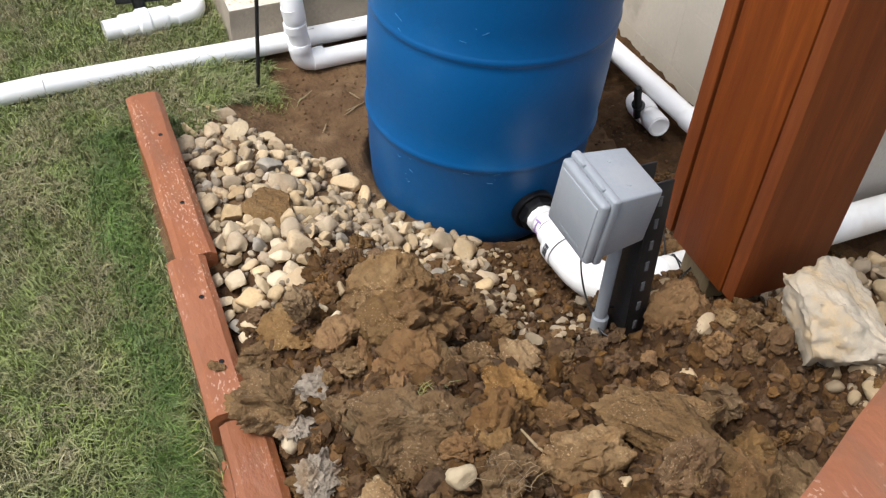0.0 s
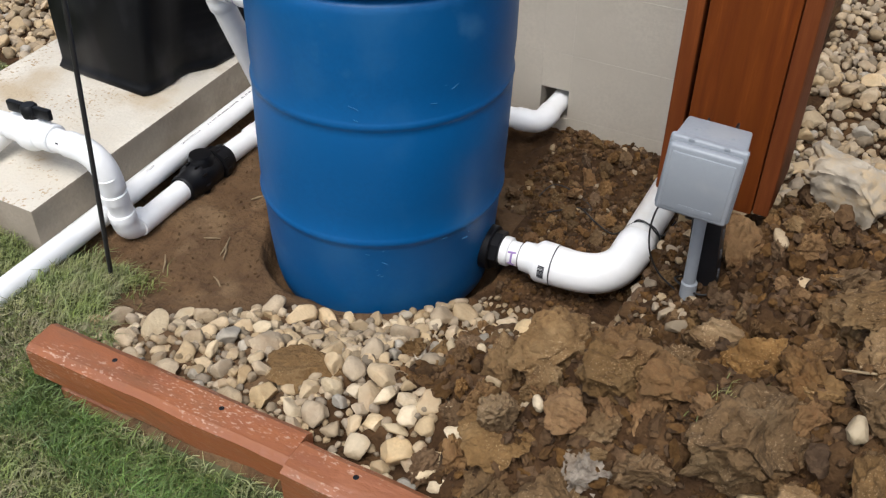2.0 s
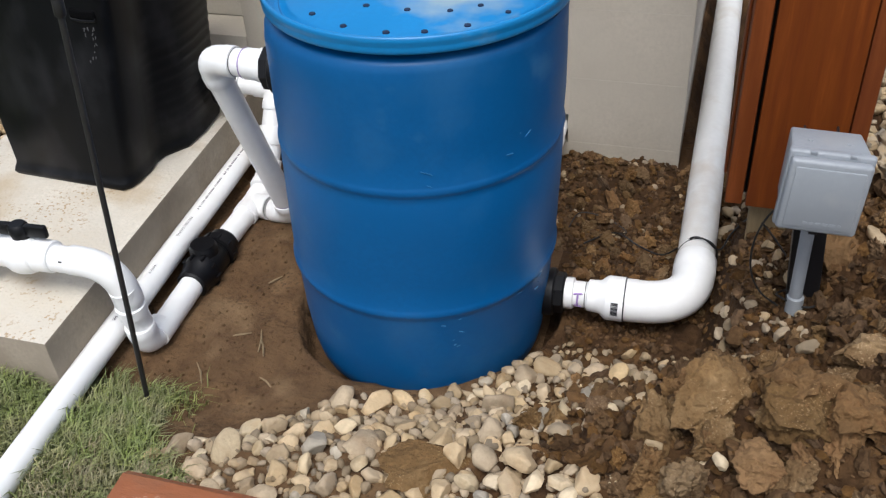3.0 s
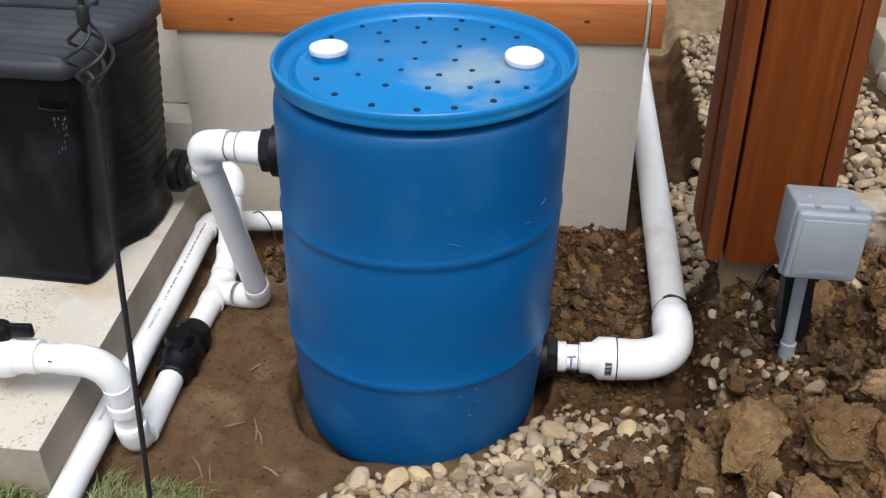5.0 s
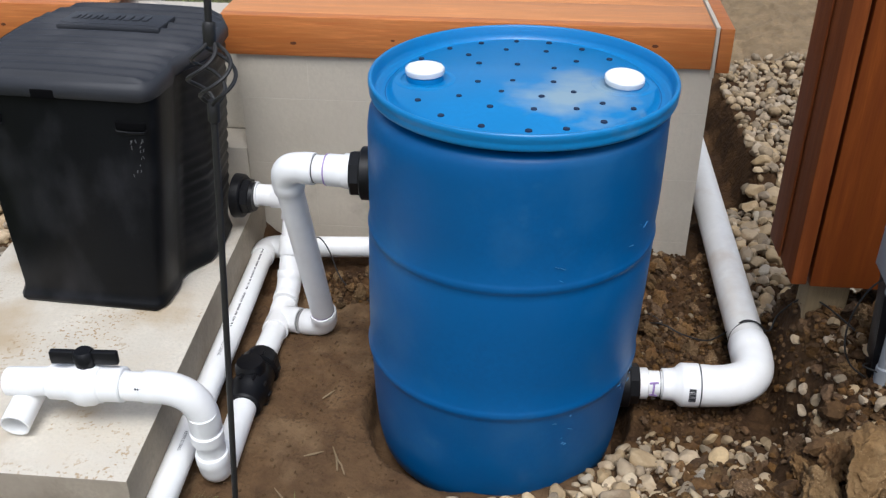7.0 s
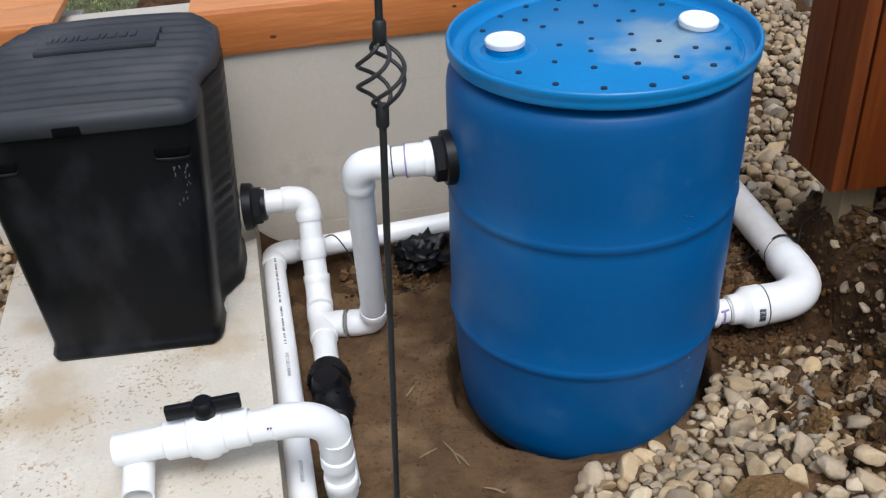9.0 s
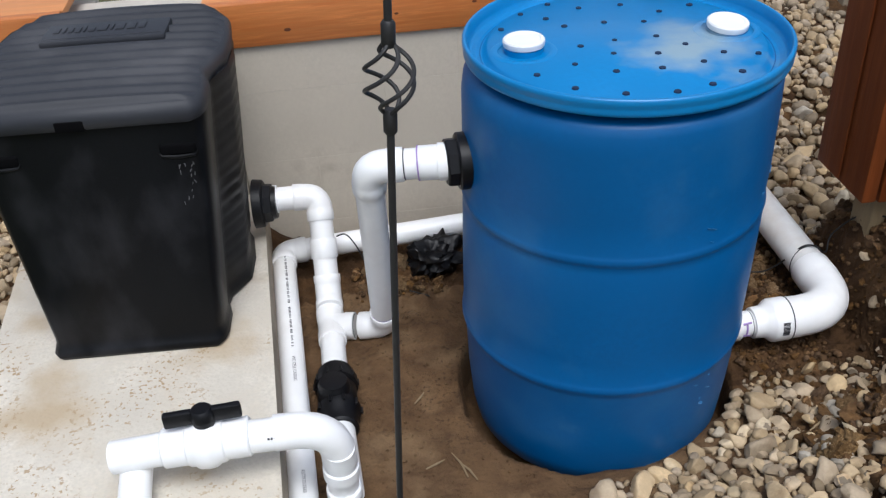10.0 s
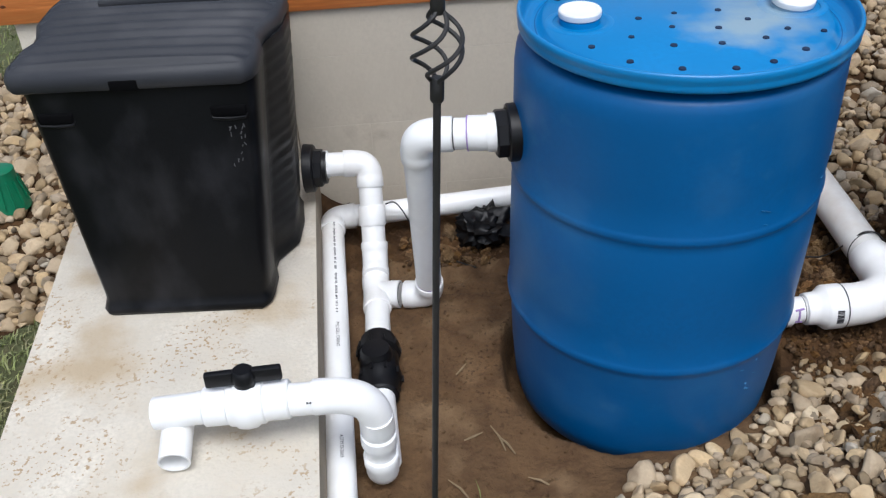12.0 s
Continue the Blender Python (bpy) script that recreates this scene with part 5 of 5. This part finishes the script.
def on_heap(x, y):
    if x < 0.50 and y < -0.52 - (x - 0.2) * 0.25:
        return False
    return (mound(x, y) > 0.05 or (x > 0.65 and y < 0.40)) and not is_lawn(x, y) and y > -0.74 and not (0.66 < x < 0.80 and 0.16 < y < 0.28)


def build_clods():
    rng = random.Random(8)
    heap = thing("clay_clods", (0.95, -0.4, 0.3), "broken clods of moist brown clay on the heap", "soil")
    big = scatter(rng, 70, 0.34, 1.7, -0.72, 0.02, 0.042, 0.110, lambda x, y: on_heap(x, y) and x > 0.54 and math.hypot(x - 0.78, y + 0.06) > 0.14 and (y < -0.36 or x > 1.05), 0.85)
    put_stones(heap, big, rng, "clod", 0.18, CLODS, 60)
    mid = scatter(rng, 300 - len(big), 0.25, 1.7, -0.74, 0.34, 0.014, 0.040, lambda x, y: on_heap(x, y) and (y < -0.14 or x > 0.70) and math.hypot(x - 0.77, y + 0.09) > 0.06, 0.75)
    put_stones(heap, mid, rng, "clod", 0.2, CLODS, 90)
    rubble = [lump_mesh("rubble", 300 + k, 3, (1.0, 0.8, 0.6), 0.34, 2.0, CLOD, 6) for k in range(8)]
    packed = scatter(rng, 1500, 0.22, 1.72, -0.74, 0.36, 0.012, 0.034, lambda x, y: on_heap(x, y) and (y < -0.16 or x > 0.68) and math.hypot(x - 0.77, y + 0.09) > 0.055, 0.62)
    joined_lumps("clod_rubble", packed, rng, CRUMB, 0.15, heap, "small broken lumps of clay", 3, rubble)
    bits = scatter(rng, 4500, 0.15, 1.75, -0.74, 0.38, 0.0035, 0.013, on_heap, 0.6)
    joined_lumps("soil_crumb", bits, rng, CRUMB, 0.3, heap, "crumbled brown soil", 1)
    # broken soil against the wall and round the pipes
    def by_wall(x, y):
        return (0.18 < x < 0.66 and 0.30 < y < 0.755 or 0.3 < x < 0.62 and 0.1 < y < 0.4 or -0.55 < x < -0.32 and 0.42 < y < 0.56) and drum_clear(x, y, 0.33) and mound(x, y) < 0.2
    soil = thing("broken_soil", (0.4, 0.5, 0.08), "broken wet soil against the block wall", "soil")
    put_stones(soil, scatter(rng, 200, -0.6, 0.66, 0.1, 0.755, 0.009, 0.029, by_wall, 0.7), rng, "clod", 0.2, CLODS, 60)
    joined_lumps("soil_crumb", scatter(rng, 1500, -0.6, 0.68, 0.08, 0.757, 0.004, 0.012, by_wall, 0.6), rng, CRUMB, 0.3, soil, "crumbled dark soil", 1)
    joined_lumps("grit", scatter(rng, 60, 0.1, 0.70, 0.05, 0.75, 0.004, 0.011, by_wall, 0.6), rng, GRAVEL, 0.4, soil, "scattered pale grit", 2)
    def on_mud(x, y):
        return -0.62 < x < 0.2 and -0.42 < y < 0.58 and drum_clear(x, y, 0.335) and not is_lawn(x, y)
    mud = thing("trodden_mud", (-0.45, 0.1, 0.06), "trodden brown mud with loose crumbs", "soil")
    joined_lumps("soil_crumb", scatter(rng, 650, -0.62, 0.2, -0.45, 0.58, 0.0018, 0.0065, on_mud, 0.6), rng, MUD, 0.25, mud, "crumbled brown soil", 1)
    # a flat trowelled lump on the gravel and a cube of clay by the stake
    for x, y, z, r, sq, lab in ((0.17, -0.575, 0.215, 0.088, (1.0, 0.72, 0.30), "flat lump of clay lying on the river stones"), (0.606, -0.648, 0.315, 0.082, (1.0, 0.80, 0.30), "flat lump of clay lying on the river stones"), (0.836, 0.050, 0.325, 0.082, (0.8, 0.85, 0.95), "block of yellow-brown clay beside the stake")):
        me = lump_mesh("clay_lump", int(r * 1000), 5, sq, 0.12, 1.4, CLOD_OLIVE if sq[2] < 0.5 else CLOD_ORANGE, 8, 0.6)
        ob = new("clay_lump", me)
        ob.location, ob.scale, ob.rotation_euler = (x, y, z), (r, r, r), (0, 0, 0.4)
        tagged(ob, lab, "soil")


build_clods()


def build_rubble():
    rng = random.Random(3)
    for x, y, z, r in ((0.769, -0.640, 0.335, 0.066), (0.790, -0.705, 0.285, 0.052), (0.935, -0.700, 0.320, 0.052), (0.760, -0.735, 0.262, 0.030)):
        me = lump_mesh("concrete_lump", int(x * 100), 5, (1.0, 0.72, 0.5), 0.3, 2.2, FOIL, 6, 1.6)
        ob = new("concrete_lump", me)
        ob.location, ob.scale, ob.rotation_euler = (x, y, z), (r,) * 3, (0.2, 0.1, rng.uniform(0, 6))
        tagged(ob, "crusty grey and white lump of old concrete on the soil", "rubble")
    # clay trodden onto the timbers
    for x, y, r in ((0.700, -0.782, 0.034), (0.602, -0.803, 0.018)):
        ob = new("clay_smear", lump_mesh("clay_smear", int(r * 900), 5, (1.0, 0.8, 0.28), 0.25, 1.6, CLOD_OLIVE, 5))
        ob.location, ob.scale, ob.rotation_euler = (x, y, 0.264), (r,) * 3, (0, 0, 0.8)
        tagged(ob, "flat lump of clay trodden onto the timber", "soil")
    # the largest clods of the heap
    for x, y, z, r, m, sq, a in ((1.083, -0.640, 0.475, 0.082, CLOD_OLIVE, (1.0, 0.8, 0.75), 0.4), (1.19, -0.215, 0.535, 0.135, CLOD_OLIVE, (1.0, 0.55, 0.34), 0.5), (0.850, -0.500, 0.515, 0.070, CLOD_ORANGE, (1.0, 0.8, 0.55), 0.9), (0.88, -0.32, 0.430, 0.060, CLOD_OLIVE, (1.0, 0.8, 0.7), 0.2), (0.635, -0.470, 0.40, 0.085, CLOD_OLIVE, (1.0, 0.75, 0.7), 0.7), (0.760, -0.505, 0.45, 0.090, CLOD_OLIVE, (1.0, 0.8, 0.6), 2.2), (0.740, -0.400, 0.40, 0.070, CLOD_ORANGE, (1.0, 0.6, 0.4), 0.2), (1.073, -0.455, 0.575, 0.052, CLOD_OLIVE, (1.0, 0.7, 0.6), 0.1), (1.172, -0.615, 0.455, 0.062, CLOD_OLIVE, (1.0, 0.7, 0.6), 0.6), (0.72, -0.60, 0.40, 0.055, CLOD_ORANGE, (1.0, 0.8, 0.5), 1.6)):
        ob = new("clay_block", lump_mesh("clay_block", int(x * 1000), 5, sq, 0.16, 1.3, m, 12, 0.7))
        ob.location, ob.scale, ob.rotation_euler = (x, y, height(x, y) + r * sq[2] * 0.55), (r,) * 3, (0.1, -0.1, a)
        tagged(ob, "large broken block of brown clay on the heap", "soil", "clay blocks")
    # cream stones lying on the heap
    pale = lump_mesh("cream_stone", 47, 3, (1.0, 0.66, 0.6), 0.14, 1.5, CREAM, 9)
    for x, y, z, r, a in ((1.128, -0.545, 0.430, 0.029, 1.2), (1.011, -0.698, 0.335, 0.027, 1.0), (1.247, -0.395, 0.648, 0.024, 2.4), (1.229, -0.267, 0.622, 0.013, 0.3), (0.887, -0.629, 0.425, 0.014, 0.8), (0.736, -0.724, 0.330, 0.023, 0.5), (0.815, -0.722, 0.280, 0.030, 2.7), (0.657, -0.585, 0.400, 0.020, 1.9), (0.606, -0.596, 0.408, 0.018, 0.4), (0.54, -0.64, 0.33, 0.018, 1.4)):
        ob = new("loose_stone", pale)
        ob.location, ob.scale, ob.rotation_euler = (x, y, top(x, y) + r * 0.75), (r,) * 3, (0.3, -0.2, a)
        tagged(ob, "single cream-coloured stone lying on the clay", "stone", "loose stones")
    # clumps of torn-up sod
    for x, y, z, r in ((1.36, -0.545, 0.570, 0.10), (1.27, -0.60, 0.50, 0.070), (1.46, -0.47, 0.63, 0.09)):
        ob = new("sod_clump", lump_mesh("sod_clump", int(x * 100), 5, (1.0, 0.8, 0.5), 0.25, 1.8, SOD, 5, 1.3))
        ob.location, ob.scale, ob.rotation_euler = (x, y, z), (r,) * 3, (0.1, -0.15, x * 3)
        tagged(ob, "torn-up clump of rooty brown sod on the heap", "sod", "sod clumps")
    for x, y, r in ((0.633, -0.566, 0.021), (0.55, -0.54, 0.02), (0.60, -0.62, 0.022), (0.80, -0.70, 0.028), (1.02, -0.62, 0.030), (1.22, -0.33, 0.022), (0.52, -0.30, 0.022), (0.44, -0.36, 0.021), (0.92, 0.05, 0.03), (0.99, -0.03, 0.026), (0.197, -0.262, 0.026), (0.84, 0.12, 0.032), (0.80, 0.08, 0.022)):
        ob = new("loose_stone", rng.choice(STONES))
        ob.location, ob.scale, ob.rotation_euler = (x, y, top(x, y) + r * 0.45), (r,) * 3, (rng.uniform(-0.4, 0.4), 0, rng.uniform(0, 6))
        tagged(ob, "single pale stone lying on the soil", "stone", "loose stones")


build_rubble()


def build_boulders():
    me = lump_mesh("boulder", 501, 5, (1.0, 0.75, 0.66), 0.10, 1.2, BOULDER, 14, 0.6)
    ob = new("boulder", me)
    ob.location, ob.scale, ob.rotation_euler = (1.020, 0.245, 0.430), (0.155, 0.155, 0.155), (0.15, -0.1, 0.3)
    tagged(ob, "pale rough limestone boulder smeared with mud", "boulder")
    rng = random.Random(12)
    k = 0
    for x, y, z, sx, sy, sz, a in ((1.62, 1.52, 0.13, 0.30, 0.42, 0.20, 8), (1.70, 1.95, 0.22, 0.42, 0.30, 0.14, -6), (1.60, 1.12, 0.11, 0.26, 0.22, 0.17, 14), (2.05, 1.60, 0.22, 0.34, 0.44, 0.26, 3), (1.95, 2.3, 0.3, 0.5, 0.3, 0.3, 10)):
        bm = bmesh.new()
        box(bm, (-sx / 2, -sy / 2, -sz / 2), (sx / 2, sy / 2, sz / 2), 0.012)
        bmesh.ops.subdivide_edges(bm, edges=bm.edges[:], cuts=2, use_grid_fill=True)
        for v in bm.verts:
            v.co += Vector((noise.noise(v.co * 9 + Vector((k, 0, 0))), noise.noise(v.co * 9 + Vector((0, k, 3))), noise.noise(v.co * 9 + Vector((k, 5, 0))))) * 0.012
        bm.transform(Matrix.Translation((x, y, z)) @ Matrix.Rotation(radians(a), 4, "Z"))
        ob = part("stone_block", bm, ASHLAR)
        tagged(ob, "split tan sandstone block beside the gravel", "stone block", "stone blocks")
        k += 1


build_boulders()


# ---- cables, litter and small things ----
def build_cables():
    def cable(pts, label, r=0.0022):
        P = [Vector(p) for p in pts]
        fine = []
        for i in range(len(P) - 1):
            p0, p1, p2, p3 = P[max(i - 1, 0)], P[i], P[i + 1], P[min(i + 2, len(P) - 1)]
            for k in range(6):
                t = k / 6
                fine.append(0.5 * ((2 * p1) + (p2 - p0) * t + (2 * p0 - 5 * p1 + 4 * p2 - p3) * t * t + (3 * p1 - p0 - 3 * p2 + p3) * t ** 3))
        fine.append(P[-1])
        bm = bmesh.new()
        sweep(bm, fine, r, 8)
        tagged(part("cable", bm, CABLE), label, "cable", "low-voltage cables")

    g = lambda x, y, d=0.006: (x, y, top(x, y) + d)
    cable([g(0.30, 0.34, 0.01), g(0.36, 0.41, 0.012), g(0.40, 0.36, 0.02), g(0.44, 0.34, 0.012), g(0.50, 0.30, 0.03), (0.545, 0.27, 0.14), (0.57, 0.255, 0.181), (0.60, 0.25, 0.182), (0.635, 0.255, 0.155), g(0.66, 0.28, 0.02), g(0.70, 0.20, 0.02), g(0.77, 0.05, 0.02), (0.775, -0.06, 0.33)], "thin black cable trailing over soil and drain pipe")
    cable([g(0.25, 0.40), g(0.27, 0.46, 0.02), g(0.34, 0.45), g(0.40, 0.42), g(0.38, 0.38, 0.02)], "thin black cable looped on the wet soil", 0.0016)
    cable([(0.735, -0.10, 0.556), (0.700, -0.095, 0.510), (0.682, -0.09, 0.440), (0.686, -0.085, 0.370), (0.71, -0.08, 0.315), (0.75, -0.075, 0.280)], "thin black cable curving beside the outlet box", 0.002)
    cable([(-0.585, 0.56, 0.172), (-0.56, 0.555, 0.178), (-0.535, 0.55, 0.14), (-0.50, 0.52, 0.07), g(-0.44, 0.46), g(-0.36, 0.40)], "thin black cable slipping behind the pipe", 0.002)


build_cables()


def build_litter():
    rng = random.Random(77)
    for k, (x, y, a, l) in enumerate(((-0.37, -0.20, 1.9, 0.075), (-0.355, -0.22, 2.1, 0.06), (-0.42, -0.19, 0.4, 0.045), (-0.30, -0.32, 2.6, 0.05), (-0.46, -0.33, 2.2, 0.07), (-0.43, 0.02, 0.9, 0.04), (0.36, -0.28, 0.6, 0.06), (0.42, -0.16, 0.2, 0.05), (1.12, -0.42, 0.3, 0.07))):
        bm = bmesh.new()
        d = Vector((math.cos(a), math.sin(a), 0)) * l / 2
        z = top(x, y) + 0.004
        pts = [Vector((x, y, z)) - d, Vector((x, y, z + 0.003)) + Vector((d.y, -d.x, 0)) * 0.1, Vector((x, y, z + 0.002)) + d]
        sweep(bm, pts, [0.0016, 0.0026, 0.001], 6)
        tagged(part("straw", bm, STRAW), "dry straw stalk lying on the mud", "straw", "straw stalks")
    # crumpled black plastic by the wall
    me = lump_mesh("plastic_wrap", 91, 4, (1.0, 0.7, 0.8), 0.4, 2.6, BLACK, 8)
    ob = new("plastic_wrap", me)
    ob.location, ob.scale = (-0.335, 0.530, 0.085), (0.085,) * 3
    tagged(ob, "crumpled black plastic wrap on the soil", "plastic wrap")
    # green ribbed pot on the stones and a blue cap on the lawn
    pot = thing("green_sprinkler_cap", (-1.645, 0.765, 0.13), "green plastic ribbed cap standing in the stones", "garden fitting")
    bm = bmesh.new()
    lathe(bm, [(0.0, 0.13), (0.052, 0.13), (0.050, 0.145), (0.036, 0.225), (0.036, 0.25), (0.030, 0.254), (0.0, 0.254)], (-1.645, 0.765), 28)
    body = part("body", bm, GREEN, pot)
    for k in range(12):
        t = 2 * math.pi * k / 12
        bm = bmesh.new()
        c, s = math.cos(t), math.sin(t)
        sweep(bm, [(-1.645 + 0.051 * c, 0.765 + 0.051 * s, 0.150), (-1.645 + 0.038 * c, 0.765 + 0.038 * s, 0.222)], 0.003, 6)
        part("rib", bm, GREEN, body)
    bm = bmesh.new()
    lathe(bm, [(0.0, 0.10), (0.040, 0.10), (0.040, 0.155), (0.036, 0.160), (0.030, 0.160), (0.028, 0.150), (0.0, 0.150)], (-1.56, -0.085), 28)
    tagged(part("marker_cap", bm, BLUECAP), "blue plastic cap lying in the lawn", "cap")


build_litter()


# ---- grass ----
def blades(name, places, rng, length, width, material, label):
    """Bent, tapering blades as one mesh."""
    n = len(places)
    P = np.array(places)
    r = np.random.default_rng(rng)
    ang = r.uniform(0, 2 * np.pi, n)
    lay = 1.6 * np.array([noise.noise((x * 3.1, y * 3.1, 5.0)) for x, y, _ in places]) + r.normal(0, 0.9, n)
    face = np.stack([np.cos(ang), np.sin(ang), np.zeros(n)], 1)
    lean = np.stack([np.cos(lay), np.sin(lay), np.zeros(n)], 1)
    L = r.uniform(length[0], length[1], n)[:, None]
    W = r.uniform(width[0], width[1], n)[:, None]
    bend = r.uniform(0.35, 1.1, n)[:, None]
    up = np.array([[0, 0, 1.0]])
    mid = P + up * L * 0.42 * (1.15 - bend * 0.45) + lean * L * 0.22 * bend
    tip = P + up * L * (1.0 - bend * 0.72) * 0.8 + lean * L * 0.72 * bend
    V = np.concatenate([P - face * W, P + face * W, mid - face * W * 0.8, mid + face * W * 0.8, tip])
    i = np.arange(n)
    quads = np.stack([i, i + n, i + 3 * n, i + 2 * n], 1).tolist()
    tris = np.stack([i + 2 * n, i + 3 * n, i + 4 * n], 1).tolist()
    me = bpy.data.meshes.new(name)
    me.from_pydata(V.tolist(), [], quads + tris)
    me.materials.append(material)
    me.polygons.foreach_set("use_smooth", [True] * (2 * n))
    return tagged(new(name, me), label, "grass", kind="stuff")


def on_slab(x, y):
    return -1.40 < x < -0.69 and -0.485 < y < 0.75


def under_pipe(x, y):
    return y > -1.75 and abs(x + 0.684 - 0.098 * (-0.40 - y)) < 0.034


def build_grass():
    rng = random.Random(15)
    def fill(count, x0, x1, y0, y1):
        out = []
        while len(out) < count:
            x, y = rng.uniform(x0, x1), rng.uniform(y0, y1)
            if is_lawn(x, y) and not on_slab(x, y) and not (y > -0.842 and y < -0.735 and x > -0.345) and not under_pipe(x, y):
                out.append((x, y, height(x, y) - 0.004))
        return out
    near = fill(84000, -1.9, 1.3, -1.55, -0.38)
    blades("lawn_grass", near, 1, (0.046, 0.098), (0.0010, 0.0019), GRASS, "mown green lawn with straw-coloured blades")
    side = fill(12000, -2.8, -1.36, -0.9, 0.4) + fill(7000, -3.2, -1.3, 1.6, 3.6)
    blades("lawn_grass", side, 2, (0.03, 0.07), (0.0016, 0.0030), GRASS, "mown green lawn beside the slab")
    edge = [(rng.uniform(-0.36, 1.2), -0.853 - 0.11 * rng.random() ** 2.4, 0.108) for _ in range(9500)]
    edge += [(-0.345 - 0.03 * rng.random(), rng.uniform(-0.85, -0.72), 0.108) for _ in range(500)]
    blades("border_grass", edge, 4, (0.075, 0.15), (0.0009, 0.0017), LUSH, "longer green grass along the timbers")
    # straw-coloured patches of dead blades
    dry = []
    while len(dry) < 10000:
        x, y = rng.uniform(-1.5, 1.2), rng.uniform(-1.5, -0.55)
        w = noise.noise((x * 3.2, y * 3.2, 21.0)) + 0.6 * noise.noise((x * 9, y * 9, 7.0)) + 0.35 * math.exp(-((x - 0.2) ** 2 + (y + 1.03) ** 2) / 0.02)
        if w > 0.24 and y < -0.90 + (0.5 if x < -0.36 else 0) and is_lawn(x, y) and not on_slab(x, y) and not under_pipe(x, y):
            dry.append((x, y, height(x, y) + 0.004))
    blades("dry_thatch", dry, 6, (0.035, 0.08), (0.0008, 0.0015), THATCH, "dead straw-coloured grass lying in the lawn")
    tuft, roots = [], []
    for x, y, z, s, k in ((0.962, -0.535, 0.450, 0.036, 340), (1.215, -0.600, 0.460, 0.034, 260), (1.30, -0.535, 0.575, 0.040, 150), (1.36, -0.545, 0.625, 0.04, 60)):
        for _ in range(k):
            tuft.append((x + rng.gauss(0, s * 0.6), y + rng.gauss(0, s * 0.6), z))
    for _ in range(140):
        a, b = -0.46 + rng.gauss(0, 0.03), -0.44 + rng.gauss(0, 0.03)
        tuft.append((a, b, top(a, b) - 0.002))
    for x, y, z, s, k in ((1.36, -0.545, 0.63, 0.065, 330), (1.27, -0.60, 0.56, 0.05, 200), (1.46, -0.47, 0.665, 0.055, 200), (1.20, -0.50, 0.575, 0.04, 50)):
        for _ in range(k):
            dx, dy = rng.gauss(0, s * 0.7), rng.gauss(0, s * 0.7)
            roots.append((x + dx, y + dy, z - 4.0 * (dx * dx + dy * dy)))
    blades("grass_tuft", tuft, 3, (0.04, 0.095), (0.0008, 0.0014), TUFT, "loose yellow-green grass tufts on the torn sod")
    blades("sod_roots", roots, 5, (0.03, 0.075), (0.0006, 0.0011), ROOT, "dry roots and straw bristling from the torn sod")


build_grass()
